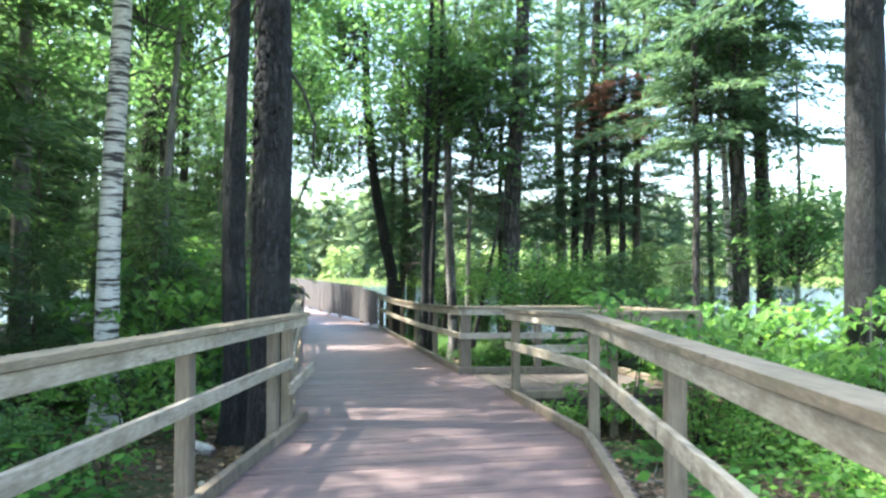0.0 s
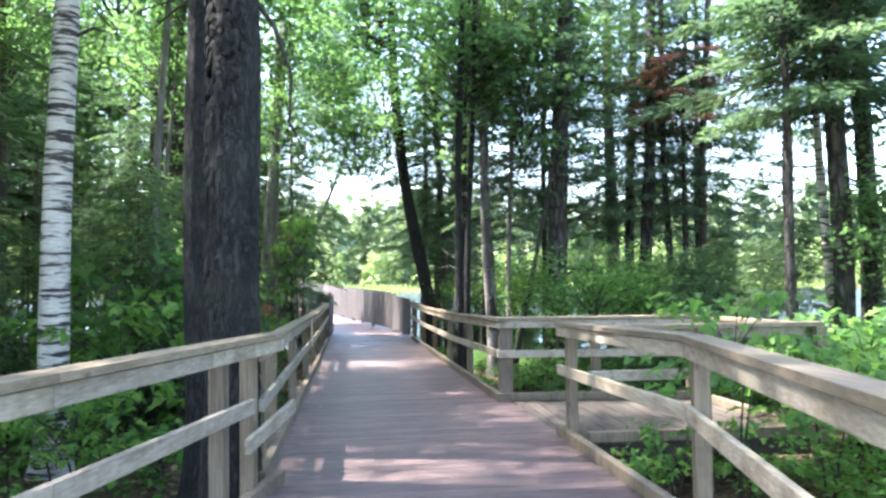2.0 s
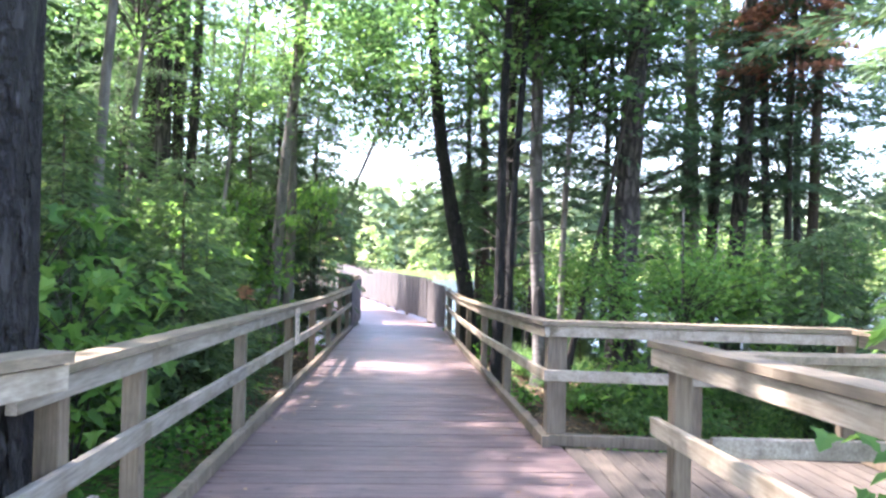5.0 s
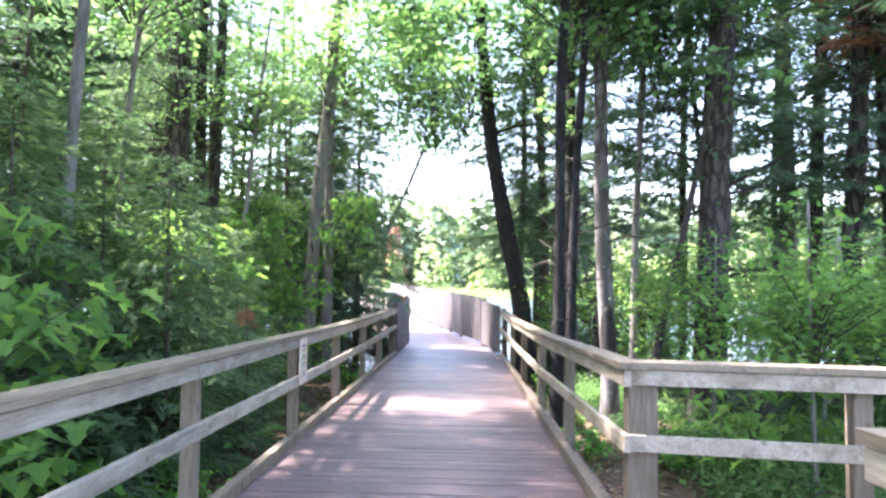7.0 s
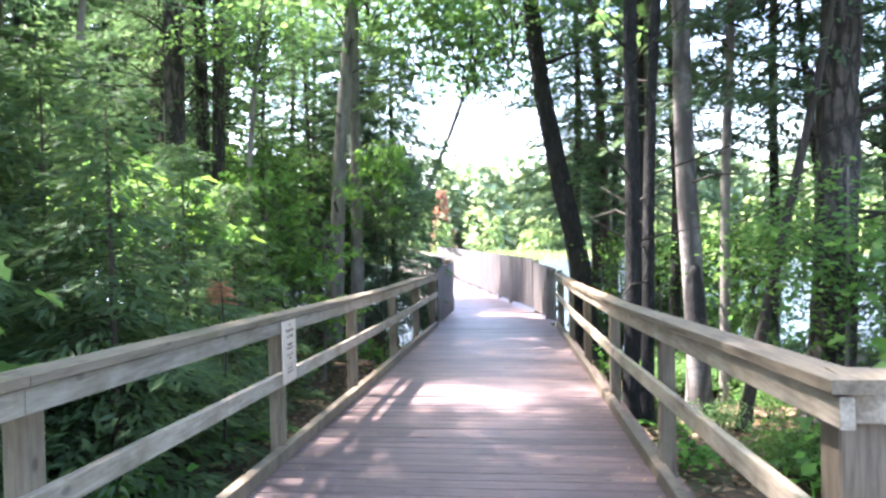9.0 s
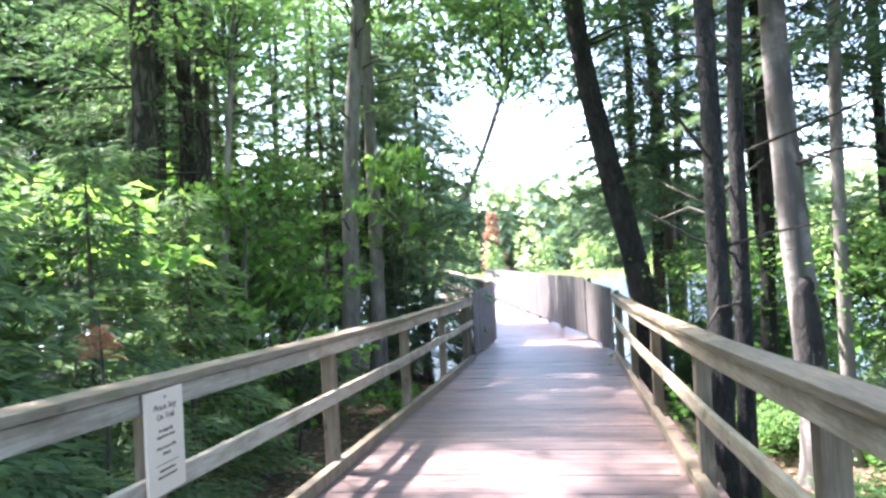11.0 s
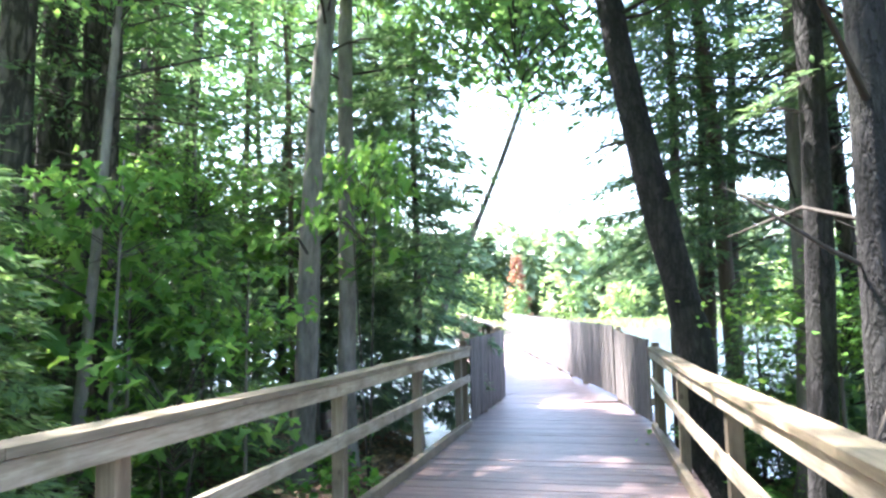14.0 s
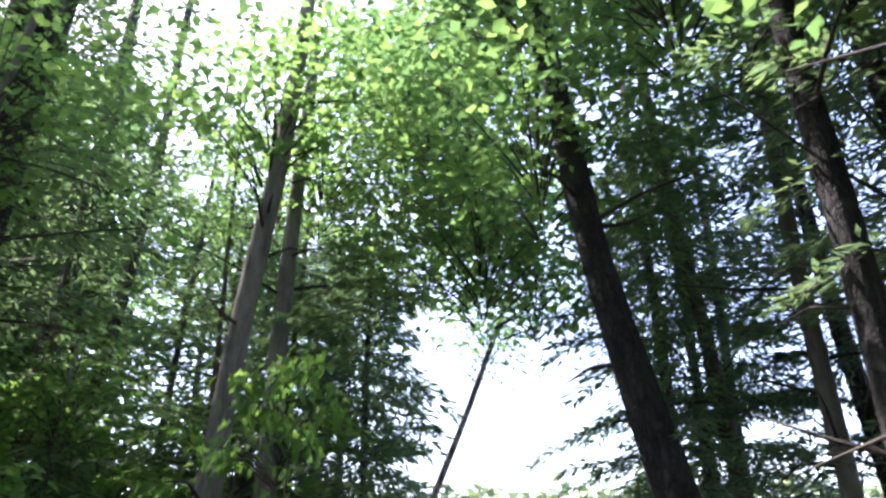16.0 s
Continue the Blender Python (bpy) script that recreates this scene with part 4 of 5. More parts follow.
spray = thing("dead_spray", "small rusty dead spray caught in the hemlocks", "branch", at=(-0.95, 15.12, 0.81))
share("needles", DEADTWIG, spray, place(0, 0.075))
tube("stem", [(0, 0, -1.1), (0.03, 0, -0.4), (0, 0, 0.25)], [0.012, 0.009, 0.004], TWIG, spray, 5)
gt = np.random.default_rng(23)
for k in range(46):
    y = gt.uniform(5, 23)
    x = left_edge(y) - 0.35 - 1.6 * gt.random() if k % 3 else right_edge(y) + 0.3 + 1.2 * gt.random()
    a, n = gt.uniform(0, 6.28), gt.uniform(0.3, 1.1)
    q = Vector((math.cos(a) * n, math.sin(a) * n, 0))
    if not clear_of_walk(x, y, 0.25) or not clear_of_walk(x + q.x, y + q.y, 0.2):
        continue
    ob = thing("fallen_twig", "bare grey twig lying on leaf litter", "twig", "fallen twigs", at=(x, y, ground_z(x, y)))
    tube("stick", [(0, 0, 0.015), q * 0.5 + Vector((0, 0, 0.05)), q + Vector((0, 0, ground_z(x + q.x, y + q.y) - ground_z(x, y) + 0.03))], [0.012, 0.009, 0.004], GREYBARK, ob, 5)

# ---- the wood around ----
g0 = np.random.default_rng(17)


for k in range(30):
    x, y = -5.6 - 12 * g0.random() ** 1.1, g0.uniform(2, 27)
    if y > 16 and (x > -9 or k % 3 == 0):
        continue
    if not clear_of_walk(x, y, 3.0) or (abs(x + 2.36) < 1.2 and abs(y - 10.9) < 1.5):
        continue
    pick = k % 4
    if pick == 0:
        tree("pine_tree", "tall pine in the dense wood", x, y, g0.uniform(0.08, 0.16), 12, g0.normal(0, 0.02), 0, DUSKBARK, [(THIN[k % 3], 2.4, 1.1, k, 0, 0)], 5, 1.5, 8, group="woodland pines")
    elif pick in (1, 3):
        tree("hemlock_tree", "green hemlock with low drooping boughs", x, y, g0.uniform(0.06, 0.11), 10, 0, 0, BROWNBARK, [(HEMLOCK[k % 2], 0.8, 0.85, k, 0, 0)], 1, 1.5, 8, group="woodland hemlocks")
    else:
        tree("maple_tree", "leafy maple in the dense wood", x, y, g0.uniform(0.05, 0.1), 8, g0.normal(0, 0.03), 0, GREYBARK, [(MAPLE[k % 3], 2.2, 1.0, k, 0, 0), (MAPLE[(k + 1) % 3], 5.2, 1.1, k, 0, 0)], 3, 1.2, 8, group="woodland maples")
for k in range(16):
    x, y = g0.uniform(8.5, 17), g0.uniform(2, 19)
    if y > 7 and k % 2:
        continue
    pick = k % 3
    if pick == 0:
        tree("pine_tree", "tall pine in the open wood", x, y, g0.uniform(0.1, 0.17), 12, g0.normal(0, 0.02), 0, DUSKBARK, [(THIN[k % 3], 3.4, 1.1, k, 0, 0)], 5, 1.5, 8, group="tall pines")
    else:
        tree("maple_tree", "young leafy maple in the open wood", x, y, g0.uniform(0.04, 0.07), 6, g0.normal(0, 0.04), 0, GREYBARK, [(MAPLE[k % 3], 1.2 + 2.5 * (k % 2), 0.75, k, 0, 0)], 2, 1.0, 8, group="young maples")
for k in range(54):
    if k % 6:
        x, y = -6.5 - 16 * g0.random(), g0.uniform(6, 34)
    else:
        x, y = 11 + 13 * g0.random(), g0.uniform(0, 6)
    if ground_z(x, y) < LAKE_Z + 0.1 or (y > 16 and x > -10):
        continue
    if k % 2:
        tree("maple_tree", "leafy maple deep in the wood", x, y, g0.uniform(0.06, 0.11), 9, g0.normal(0, 0.02), 0, GREYBARK, [(MAPLEFAR[k // 2 % 2], 1.2 + 2.2 * g0.random(), 1.0, k, 0, 0), (MAPLEFAR[(k // 2 + 1) % 2], 5.5, 1.0, k, 0, 0)], 1, 1.2, 8, group="woodland maples")
    else:
        tree("hemlock_tree", "tall hemlock deep in the wood", x, y, g0.uniform(0.08, 0.14), 12, 0, 0, DUSKBARK, [(PINEFAR[k // 2 % 2], 1.6, 1.0, k, 0, 0)], 1, 1.5, 8, group="woodland hemlocks")
for k in range(22):
    y = g0.uniform(13.5, 22.2)
    x = right_edge(y) + 1.6 + 5.5 * g0.random()
    if k % 2:
        ob = thing("hemlock_sapling", "young hemlock with flat feathery boughs", "tree", "young hemlocks", at=(x, y, ground_z(x, y)))
        q = g0.uniform(0.6, 0.95)
        tube("trunk", [(0, 0, -0.1), (0.02, 0, 1.2 * q), (0, 0, 3.1 * q)], [0.03, 0.02, 0.006], BROWNBARK, ob, 6)
        share("foliage", SAPLING[k % 2], ob, place(0.1, q, k))
    else:
        tree("maple_sapling", "slender young maple among the trunks", x, y, 0.025, 2.6, g0.normal(0, 0.05), 0, GREYBARK, [(SPRAY[k // 2 % 2], 0.9, 1.1, k, 0, 0)], 0, 1.0, 6, group="young maples")
# trees added out of view behind and beside the walk's start, to shade the deck
for k, (x, y) in enumerate(((-3.6, 5.2), (-5.6, -4.5), (5.6, -2.5), (-7.5, -13.0), (6.5, -14.0), (-4.6, 13.8))):
    tree("maple_tree" if k % 2 else "pine_tree", "tall leafy tree added to shade the boardwalk" if k % 2 else "tall pine added to shade the boardwalk", x, y, 0.15, 12, 0, 0, GREYBARK if k % 2 else DUSKBARK,
         [(AIRY[k % 3] if k == 5 else MAPLE[k % 3], 5.5, 1.1, k, 0.3, 0), (AIRY[0] if k == 5 else MAPLE[(k + 1) % 3], 8.0, 1.1, k * 2, 0.2, 0.2)] if k % 2 else [(PINE[k % 3], 5.0, 1.05, k, 0, 0), (AIRY[(k + 1) % 3], 6.6, 1.2, k, 0, 0)] + ([(AIRY[2], 5.4, 1.0, 2, 1.7, -1.0), (AIRY[0], 5.6, 0.95, 1, 2.0, 1.0), (AIRY[1], 6.4, 0.95, 5, 1.6, 2.8)] if k == 0 else []), 3, 3.0, 10, group="shade trees")
for x, y, q, lift in ((-3.1, 21.0, 0.9, 2.7), (-3.9, 19.6, 0.8, 1.9)):
    tree("maple_sapling", "tall slender maple with bright young leaves", x, y, 0.03, lift + 1.4 * q, 0.02, 0, GREYBARK, [(SPRAY[int(x) % 2], lift, q, x, 0, 0)], 2, 1.4, 6, group="young maples")
for k, (x, y) in enumerate(((-7.4, 25.2), (-8.9, 27.0), (-6.2, 27.6), (-11.5, 26.0), (-13.5, 22.5), (-15.0, 25.0))):
    far_crowns = [(MAPLEFAR[k % 2], 1.4, 0.95, k, 0, 0), (MAPLEFAR[(k + 1) % 2], 5.6, 0.95, k, 0, 0)] if k % 3 else [(PINEFAR[k % 2], 1.4, 0.95, k, 0, 0)]
    tree("maple_tree" if k % 3 else "hemlock_tree", "leafy maple at the edge of the wood" if k % 3 else "tall hemlock at the edge of the wood", x, y, 0.09, 11, 0.01, 0, GREYBARK, far_crowns, 2, 1.4, 8, group="edge trees")
for k, (x, y) in enumerate(((-4.9, 13.0), (-6.0, 15.6), (-7.6, 18.0), (-8.2, 15.0), (-9.2, 21.0), (-6.3, 13.2), (-7.9, 12.2), (-5.2, 15.2))):
    near_crowns = [(WISP[k // 2 % 3], 1.6, 0.8, k * 2.1, 0, 0)] if k % 2 == 0 else [(AIRY[k % 3], 4.2, 0.9, k, 0, 0)]
    tree("maple_tree" if k % 2 else "hemlock_tree", "leafy maple in the shaded wood" if k % 2 else "hemlock with long low boughs in the shaded wood", x, y, 0.1, 11, 0.01, 0, BROWNBARK, near_crowns, 3, 1.4, 8, group="shaded wood trees")
# airy conifers on the lake side of the wood
for k, (x, y) in enumerate(((-3.2, 23.6), (-4.5, 22.2), (-4.9, 25.0), (-7.0, 25.4), (-8.2, 23.2), (-6.7, 19.4), (-8.8, 20.4), (-3.9, 25.9), (-9.6, 24.6))):
    tree("spruce_tree", "thin spruce with sparse airy boughs", x, y, 0.05 + 0.012 * (k % 4), 11, 0.02 * (k % 3 - 1), 0, BROWNBARK, [(WISP[k % 3], 1.6 + 0.7 * (k % 2), 0.8 + 0.06 * (k % 3), k * 1.7, 0, 0)], 8, 1.2, 8, group="airy spruces", top_r=0.3)
for x, y, q in ((2.9, 23.3, 0.7), (3.6, 23.2, 0.62), (4.3, 23.9, 0.8)):
    ob = thing("hemlock_sapling", "young hemlock with flat feathery boughs", "tree", "young hemlocks", at=(x, y, ground_z(x, y)))
    tube("trunk", [(0, 0, -0.1), (0.02, 0, 1.2 * q), (0, 0, 3.1 * q)], [0.03, 0.02, 0.006], BROWNBARK, ob, 6)
    share("foliage", SAPLING[int(x) % 2], ob, place(0.1, q, x * 7))
for k, (x, y, z) in enumerate(((-5.4, 10.6, 0.8), (-7.0, 11.8, 1.0), (-4.9, 8.4, 1.4), (-8.4, 10.2, 1.2), (-4.6, 11.9, 3.0), (-6.2, 9.3, 3.2), (-9.4, 16.8, 4.8), (-11.0, 20.2, 4.4))):
    tree("hemlock_tree", "dark hemlock behind the paper birch" if k < 6 else "tall hemlock rising above the wood", x, y, 0.1, 12, 0.01, 0, BROWNBARK, [(HEMLOCK[k % 2], z, 1.0, k * 1.3, 0, 0)], 4, 1.4, 8, group="shaded hemlocks")
# tall trees filling the wood between the walk and the lake
gw = np.random.default_rng(77)
for k in range(5):
    x, y = -9.4 - 9 * gw.random(), 17.0 + 7.0 * (k + gw.random()) / 5
    tall = gw.uniform(13, 16)
    if k % 3 == 1:
        tree("maple_tree", "tall leafy maple between walk and lake", x, y, gw.uniform(0.08, 0.14), tall, gw.normal(0, 0.02), 0, GREYBARK, [(MAPLEFAR[(k + 1) % 2], 7.4, 0.95, k, 0.3, 0), (MAPLEFAR[k % 2], 11.0, 0.8, k + 2, 0, 0)], 5, 1.6, 8, group="lakeside maples")
    else:
        tree("hemlock_tree", "tall dark hemlock between walk and lake", x, y, gw.uniform(0.1, 0.17), tall, gw.normal(0, 0.015), 0, DUSKBARK, [(PINEFAR[k % 2], 4.5, 0.9, k, 0, 0)], 8, 1.4, 8, group="lakeside hemlocks")
for x, y, q, lift in ((5.4, 7.4, 0.8, 0.2), (6.0, 8.2, 0.95, 0.35), (7.3, 8.7, 1.0, 0.6), (6.6, 10.6, 0.9, 0.4), (8.3, 10.8, 1.1, 0.8), (5.7, 11.6, 0.8, 0.3)):
    tree("maple_sapling", "bright green young maple beside the pine trunk", x, y, 0.022, lift + 1.3 * q, 0.03, 0, GREYBARK, [(LOBED[int(y) % 3], lift, q * 1.1, x, 0, 0)], 0, 1.0, 6, group="young maples")
for k, (x, y) in enumerate(((5.4, 22.6), (7.4, 23.0), (9.3, 21.4), (10.6, 19.4))):
    tree("spruce_tree", "dark spruce at the lake's edge", x, y, 0.09, 13, 0.01, 0, DUSKBARK, [(THIN[k % 3], 3.4, 0.95, k * 2, 0, 0), (WISP[k % 3], 2.6, 0.9, k, 0, 0)], 8, 1.2, 8, group="lake edge spruces", top_r=0.4)
gs = np.random.default_rng(31)
for k in range(6):
    x, y = -7.0 - 8.0 * (k + gs.random()) / 6, gs.uniform(24.8, 28.5)
    if k % 2:
        tree("hemlock_tree", "tall hemlock on the wooded lake shore", x, y, gs.uniform(0.09, 0.14), 13, gs.normal(0, 0.015), 0, DUSKBARK, [(PINEFAR[k // 2 % 2], 2.2, 1.0, k, 0, 0)], 5, 1.4, 8, group="lakeside hemlocks")
    else:
        tree("maple_tree", "tall leafy maple on the wooded lake shore", x, y, gs.uniform(0.08, 0.12), 12, gs.normal(0, 0.02), 0, GREYBARK, [(MAPLEFAR[k // 2 % 2], 3.6, 0.85, k, 0, 0), (MAPLEFAR[(k // 2 + 1) % 2], 7.4, 0.9, k, 0.3, 0)], 4, 1.6, 8, group="lakeside maples")
# wooded point added on the shore beside the bridge, to shade the board fence
for k, (x, y, q) in enumerate(((-4.0, 29.7, 1.15), (-4.6, 31.2, 1.2), (-5.6, 30.0, 1.1))):
    tree("hemlock_tree", "tall hemlock added by the bridge to shade the fence", x, y, 0.11, 11, 0.01, 0, BROWNBARK, [(HEMLOCK[k % 2], 0.9, q, k * 2, 0, 0)], 4, 1.0, 10, group="shore hemlocks")
for x, y, q, lift in ((-2.65, 19.5, 0.85, 1.5), (-1.75, 19.9, 0.7, 1.45), (-2.3, 18.9, 0.8, 2.1)):
    tree("maple_sapling", "slender maple with bright drooping sprays", x, y, 0.022, lift + 1.2 * q, 0.03, 0, GREYBARK, [(LOBED[int(y * 2) % 3], lift, q, x * 3, 0, 0)], 0, 1.0, 6, group="young maples")
# maple boughs that reach over the walk ahead; high unseen crowns added for shade
tree("maple_tree", "maple with bright boughs reaching over the walk", -3.1, 16.2, 0.05, 9, 0.06, 0, GREYBARK, [(AIRY[2], 4.4, 0.85, 1, 0, 0), (AIRY[0], 5.0, 0.6, 3, 2.0, -0.3), (AIRY[1], 5.8, 1.0, 2, 0.9, 0.4), (MAPLE[0], 8.4, 1.1, 2, 1.6, 1.0), (MAPLE[2], 7.0, 1.2, 4, 2.2, -0.6)], 4, 2.0, 10)


# ---- shrubs, saplings, ferns ----
def bush(kind, label, me, x, y, s, turn, lift=0.0, group="undergrowth shrubs", stems=3, sz=None):
    z0 = ground_z(x, y)
    ob = thing(kind, label, "shrub", group, at=(x, y, z0))
    g = np.random.default_rng(int(abs(x * 331) + abs(y) * 77))
    for q in range(stems):
        a = g.uniform(0, 6.28)
        e = Vector((math.cos(a) * 0.25 * s, math.sin(a) * 0.25 * s, lift + (sz or s) * 0.7))
        tube("stem", [(0, 0, -0.05), e * 0.5 + Vector((0, 0, 0.05)), e], [0.012, 0.009, 0.004], TWIG, ob, 5)
    share("foliage", me, ob, place(lift, s, turn, sz=sz))
    return ob


for k in range(52):
    y = g0.uniform(3.5, 24)
    x = left_edge(y) - (2.3 if y < 10 else 1.2) - 4.2 * g0.random() ** 1.4
    if abs(x + 0.3) < 0.9 and abs(y - 8.8) < 1.4:
        continue
    s = g0.uniform(0.7, 1.35)
    if y < 9:
        s *= 0.75
    if k % 5 and ((y > 11 and x > -3.4) or y > 15):
        continue
    if y > 15.5 and x > -3.2:
        s *= 0.6
    if k % 5 == 0 and y > 9.5:
        bush("maple_sapling", "bright green young maple by the railing", LOBED[k % 3], x - 0.2, y, s * 1.0, k, 0.5, "young maples", 2)
    else:
        bush("shrub", "dense green leafy shrub", BUSH[k % 3], x - 0.2, y, s, k)
for k in range(14):
    y = g0.uniform(9.5, 22)
    x = left_edge(y) - 1.5 - 3.2 * g0.random() - (1.6 if y > 17 else 0)
    if y < 12 and x > -3.8:
        continue
    ob = thing("hemlock_sapling", "young hemlock with flat feathery boughs", "tree", "young hemlocks", at=(x, y, ground_z(x, y)))
    s = g0.uniform(0.6, 1.1)
    tube("trunk", [(0, 0, -0.1), (0.02, 0, 1.2 * s), (0, 0, 3.1 * s)], [0.035, 0.025, 0.006], BROWNBARK, ob, 6)
    share("foliage", SAPLING[k % 2], ob, place(0.1, s, k))
for k in range(58):
    y = g0.uniform(1.5, 22.5)
    x = (max(right_edge(y), 5.0 if 9.2 < y < 12.3 else 0)) + (1.7 if y < 9 else 0.9) + 5.5 * g0.random() ** 1.2
    s = g0.uniform(0.6, 1.15)
    if y > 12:
        s *= 0.5
    if k % 3:
        bush("shrub", "bright green low shrub among trunks", BUSHY[k % 2], x, y, s, k)
    else:
        bush("shrub", "dense green leafy shrub", BUSH[k % 3], x, y, s, k)
for k in range(48):
    y = g0.uniform(13.2, 22.0)
    x = right_edge(y) + 0.9 + 6.5 * g0.random()
    s = g0.uniform(0.45, 0.75)
    if k % 2 and x < 7:
        continue
    if k % 6 == 0 and x > 4:
        ob = thing("hemlock_sapling", "young hemlock with flat feathery boughs", "tree", "young hemlocks", at=(x, y, ground_z(x, y)))
        tube("trunk", [(0, 0, -0.1), (0.02, 0, 0.8 * s), (0, 0, 2.0 * s)], [0.03, 0.02, 0.006], BROWNBARK, ob, 6)
        share("foliage", SAPLING[k % 2], ob, place(0.1, s * 0.65, k))
    elif k % 2:
        bush("shrub", "bright green low shrub among trunks", BUSHY[k % 2], x, y, s, k)
    else:
        bush("shrub", "dense green leafy shrub", BUSH[k % 3], x, y, s, k)
for k in range(34):
    x, y = g0.uniform(5.6, 14), g0.uniform(6.5, 20)
    bush("shrub", "tall bright green shrub in the open wood", BUSHY[k % 2] if k % 3 else BUSH[k % 3], x, y, g0.uniform(1.1, 1.7) * (0.5 if y > 11.5 else 0.85), k)
for x, y, s, lift in ((-1.95, 11.6, 1.1, 0.3), (-2.1, 12.5, 1.3, 0.7), (-1.7, 18.9, 0.9, 0.6), (-2.5, 16.6, 1.1, 1.6), (-1.8, 10.2, 0.8, 0.1)):
    bush("maple_sapling", "bright green young maple by the railing", LOBED[int(y) % 3], x, y, s, y, lift, "young maples", 2)
for x, y, s in ((-1.6, 14.7, 0.95), (-1.75, 16.0, 0.85), (-2.5, 13.7, 1.1), (-1.95, 17.4, 0.8), (-2.7, 15.4, 1.15), (-3.2, 18.4, 1.0)):
    ob = thing("hemlock_sapling", "young hemlock with flat feathery boughs", "tree", "young hemlocks", at=(x, y, ground_z(x, y)))
    tube("trunk", [(0, 0, -0.1), (0.02, 0, 1.2 * s), (0, 0, 3.1 * s)], [0.035, 0.025, 0.006], BROWNBARK, ob, 6)
    share("foliage", SAPLING[int(y) % 2], ob, place(0.1, s, x * 9))
for pts, rad in ((((-1.0, 9.52), (-0.88, 9.38), (-0.77, 9.25)), 0.075), (((-0.6, 7.95), (-0.5, 7.55), (-0.42, 7.2)), 0.05)):
    ob = thing("birch_log", "short fallen white birch log on leaf litter", "log", "fallen logs", at=(*pts[0], ground_z(*pts[0])))
    tube("log", [(a - pts[0][0], b - pts[0][1], ground_z(a, b) - ground_z(*pts[0]) + rad * 0.7) for a, b in pts], [rad, rad * 0.95, rad * 0.85], BIRCH, ob, 10, 0.1)
for k, (x, y, q, lift) in enumerate(((3.75, 9.0, 0.8, 0.75), (4.45, 8.9, 0.75, 0.5), (5.1, 9.3, 0.8, 0.5), (3.35, 9.25, 0.45, 0.1), (3.0, 9.2, 0.35, 0.05), (4.0, 9.2, 0.45, 0.1))):
    bush("maple_sapling", "bright maple sapling reaching over the platform rail" if lift > 0.5 else "low maple seedling below the platform", LOBED[k % 3], x, y, q, k * 1.9, lift, "young maples", 2)
bush("maple_sapling", "bright maple sapling beside the platform", LOBED[1], 5.6, 10.2, 0.9, 1, 0.5, "young maples", 2)
for k, (x, y, q, lift) in enumerate(((-1.75, 9.7, 0.5, 0.25), (-2.25, 9.9, 0.55, 0.35), (-1.5, 8.3, 0.4, 0.05), (-2.6, 9.2, 0.5, 0.1), (-1.2, 5.6, 0.35, 0.03), (-1.6, 6.4, 0.4, 0.05))):
    bush("maple_seedling", "bright maple seedling on leaf litter", LOBED[k % 3], x, y, q, k * 1.3, lift, "maple seedlings", 1)
for k in range(9):
    x, y = g0.uniform(-6.2, -2.6), g0.uniform(18.5, 24.8)
    q = g0.uniform(0.9, 1.4)
    if k % 3:
        tree("maple_sapling", "slender young maple with light leaves", x, y, 0.03, 3.0 * q, g0.normal(0, 0.04), 0, GREYBARK, [(LOBED[k % 3], 0.9 + 1.5 * g0.random(), 1.15 * q, k, 0, 0)], 0, 1.0, 6, group="young maples")
    else:
        ob = thing("hemlock_sapling", "young hemlock with flat feathery boughs", "tree", "young hemlocks", at=(x, y, ground_z(x, y)))
        tube("trunk", [(0, 0, -0.1), (0.02, 0, 1.0), (0, 0, 2.8)], [0.03, 0.02, 0.006], BROWNBARK, ob, 6)
        share("foliage", SAPLING[k % 2], ob, place(0.1, 0.9, k))
bush("maple_sapling", "hanging bright maple sapling by the grey trunks", LOBED[1], -1.2, 21.4, 0.7, 1, 2.3, "young maples", 2, 1.3)
tree("hemlock_tree", "dark hemlock with low boughs beside the bridge", 2.7, 26.2, 0.08, 8, 0.01, 0, BROWNBARK, [(HEMLOCK[1], 3.2, 0.85, 0.4, -0.6, 0.2)], 3, 1.0)
for x, y, s in ((3.2, 23.0, 1.3), (3.9, 24.0, 1.5), (3.4, 24.6, 1.4), (4.7, 23.2, 1.4), (5.3, 24.4, 1.6)):
    bush("shrub", "dense green leafy shrub by the lake shore", BUSH[int(y) % 3], x, y, s, y)
bush("maple_sapling", "broad-leaved sapling outside the railing", LOBED[0], 3.9, 14.4, 0.8, 3, 0.3, "young maples", 2)
for k in range(120):
    y = g0.uniform(2.0, 22.5)
    if k % 2:
        x = left_edge(y) - 0.35 - 2.8 * g0.random()
    else:
        x = (max(right_edge(y), 5.0 if 9.2 < y < 12.3 else 0)) + 0.35 + 3.5 * g0.random()
    if abs(x + 0.4) < 0.45 and abs(y - 8.9) < 1.4:
        continue
    z0 = ground_z(x, y)
    if k % 4 < 2:
        ob = thing("fern", "green feathery woodland fern clump", "fern", "ferns", at=(x, y, z0))
        share("fronds", FERNS[k % 2], ob, place(0, g0.uniform(0.7, 1.3), k))
    else:
        ob = thing("seedling", "low green broad-leaved woodland seedling", "plant", "seedlings", at=(x, y, z0))
        share("foliage", HERB[k % 3], ob, place(0.02, g0.uniform(0.7, 1.3), k))


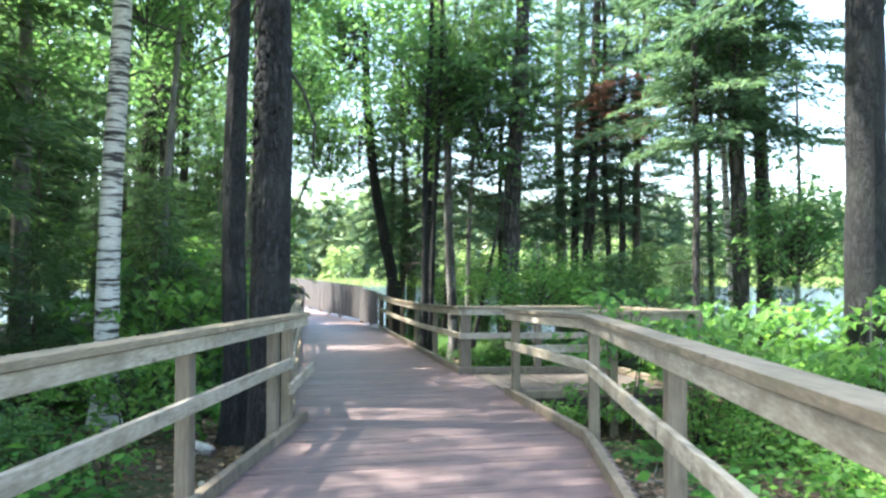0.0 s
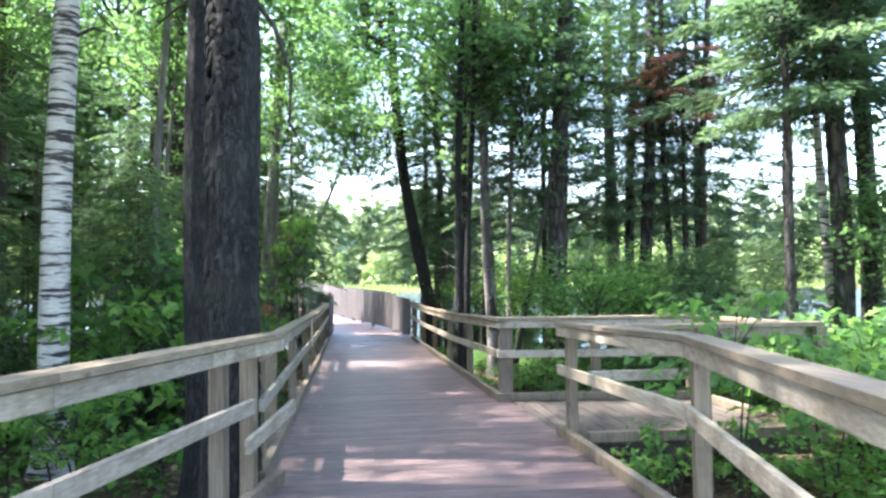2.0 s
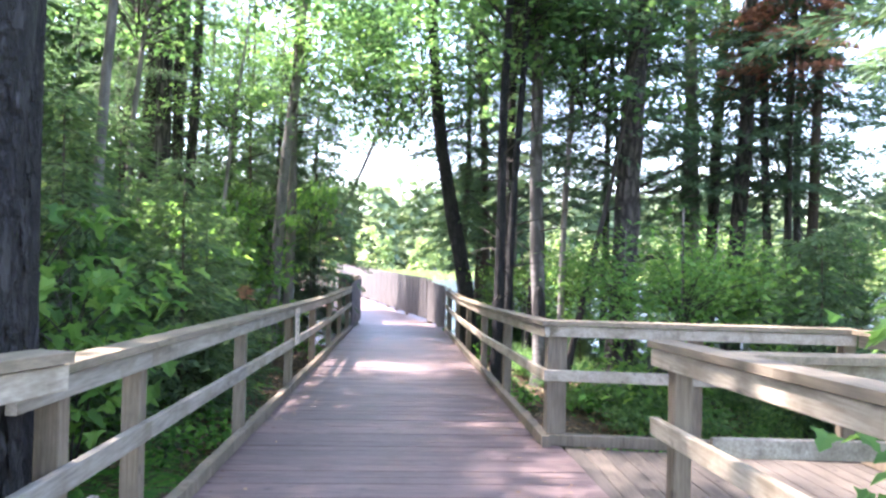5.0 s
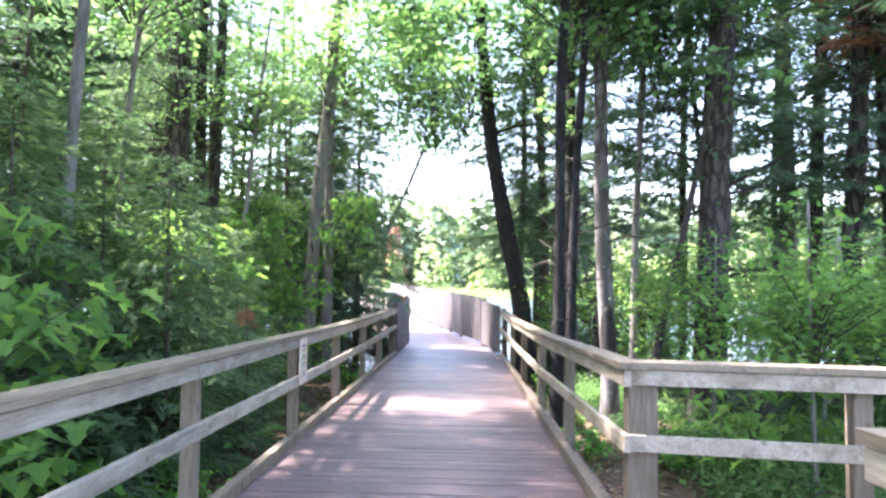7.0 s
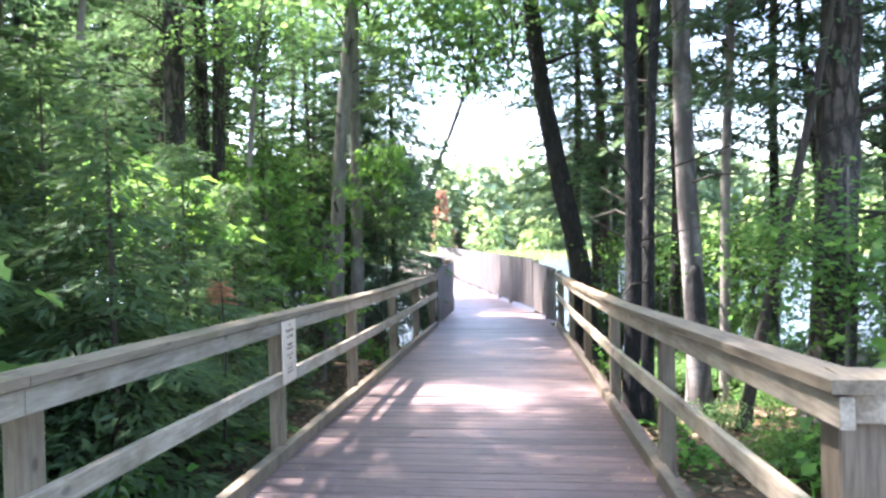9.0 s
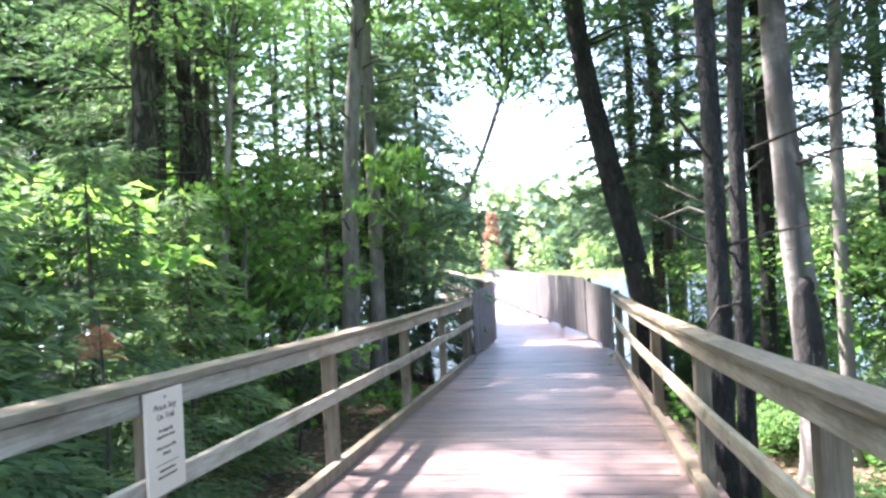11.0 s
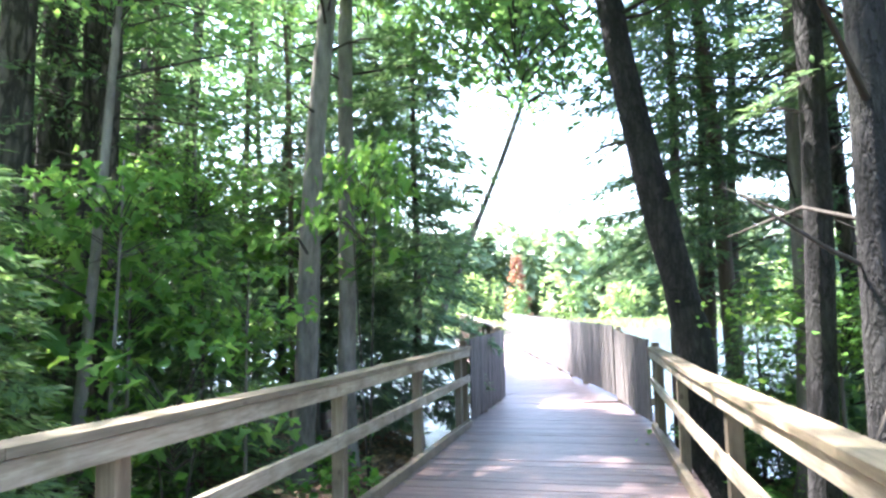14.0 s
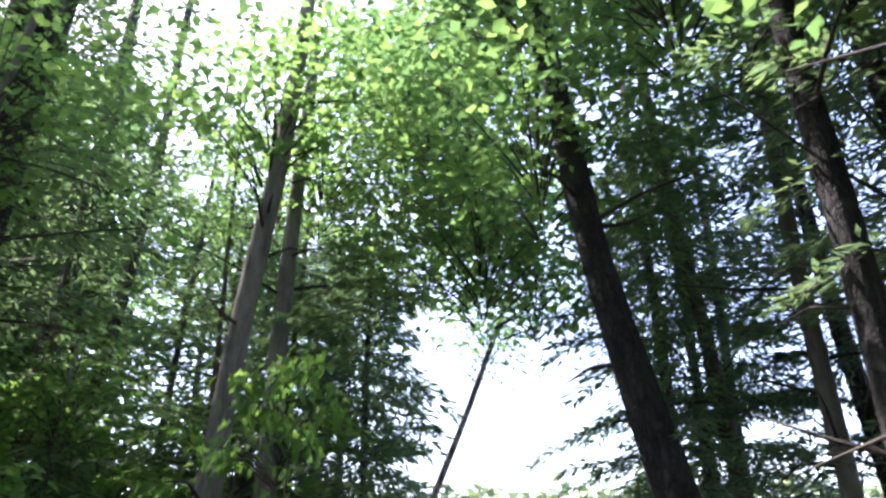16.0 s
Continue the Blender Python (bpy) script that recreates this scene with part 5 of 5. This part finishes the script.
# ---- leaf litter, far shore, marsh ----
def litter():
    g = np.random.default_rng(5)
    n = 27000
    y = g.uniform(1.5, 26.5, n)
    right = g.random(n) < 0.5
    off = 0.1 + 3.4 * g.random(n) ** 1.5
    x = np.array([right_edge(v) + o if q else left_edge(v) - o for v, o, q in zip(y, off, right)])
    P = np.stack([x, y, [ground_z(a, b) + 0.012 for a, b in zip(x, y)]], 1)
    me = leaves("leaf_litter", P, rand_dirs(g, n, 0.2), unit(np.array([0, 0, 1.0]) + g.normal(0, 0.3, (n, 3))), g.uniform(0.045, 0.11, n), g.uniform(0.03, 0.075, n), LITTER)
    tagged(new("leaf_litter", me), "scattered dry brown leaves on the ground", "leaves", kind="stuff")
    n = 420
    y = g.uniform(2, 24, n)
    e = g.random(n)
    x = np.array([left_edge(v) + 0.03 + 0.35 * q ** 2 if g.random() < 0.4 else right_edge(v) - 0.03 - 0.4 * q ** 2 for v, q in zip(y, e)])
    P = np.stack([x, y, [deck_z(b) + 0.003 for b in y]], 1)
    me = leaves("deck_litter", P, rand_dirs(g, n, 0.05), unit(np.array([0, 0, 1.0]) + g.normal(0, 0.12, (n, 3))), g.uniform(0.02, 0.05, n), g.uniform(0.012, 0.03, n), LITTER)
    tagged(new("deck_litter", me), "dry leaf scraps along the kerbs", "leaves", kind="stuff")


litter()


def far_woods(name, label, seed, n, xr, yr, hr, per, L, material, z0):
    g = np.random.default_rng(seed)
    Ps, As, Ns = [], [], []
    for k in range(n):
        x, y, h = g.uniform(*xr), g.uniform(*yr), g.uniform(*hr)
        cone = g.random() < 0.55
        f = g.random(per)
        a = g.uniform(0, 6.28, per)
        rad = h * (0.2 * (1.05 - f) if cone else 0.27 * np.sqrt(np.maximum(0.02, 1 - (2 * f - 1) ** 2))) * g.uniform(0.5, 1.1, per)
        Ps.append(np.stack([x + np.cos(a) * rad, y + np.sin(a) * rad, z0 + 0.3 + f * h], 1))
        As.append(np.stack([np.cos(a), np.sin(a), g.normal(-0.3 if cone else 0.2, 0.4, per)], 1))
        Ns.append(unit(np.stack([np.cos(a) * 0.6, np.sin(a) * 0.6, np.ones(per)], 1) + g.normal(0, 0.4, (per, 3))))
    P, A, N = np.concatenate(Ps), np.concatenate(As), np.concatenate(Ns)
    me = leaves(name, P, A, N, L * g.uniform(0.6, 1.4, len(P)), L * 0.7, material)
    return tagged(new(name, me), label, "trees", kind="stuff")


far_woods("far_woods", "green far-shore woods with haze in their leaf colour", 3, 420, (-190, 250), (128, 175), (12, 19), 150, 2.5, HAZYLEAF, LAKE_Z)
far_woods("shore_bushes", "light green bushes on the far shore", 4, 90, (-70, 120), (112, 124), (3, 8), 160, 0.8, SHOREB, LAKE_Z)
far_woods("rusty_far_tree", "rust-coloured dead tree on the far shore", 6, 1, (-16.5, -16), (124, 125), (10, 10.5), 400, 0.8, REDDY, LAKE_Z)


def marsh():
    g = np.random.default_rng(9)
    n = 22000
    x, y = g.uniform(-60, 110, n), 62 + 52 * g.random(n)
    keep = (y > 78 + 6 * np.sin(x * 0.08))
    x, y = x[keep], y[keep]
    n = len(x)
    P = np.stack([x, y, np.full(n, LAKE_Z - 0.05)], 1)
    A = unit(np.stack([g.normal(0, 0.25, n), g.normal(0, 0.25, n), np.ones(n)], 1))
    N = rand_dirs(g, n, 0.2)
    me = leaves("marsh_grass", P, A, N, g.uniform(0.35, 0.8, n), 0.25, MARSH)
    tagged(new("marsh_grass", me), "sunlit yellow-green marsh grass in the lake", "grass", kind="stuff")


marsh()
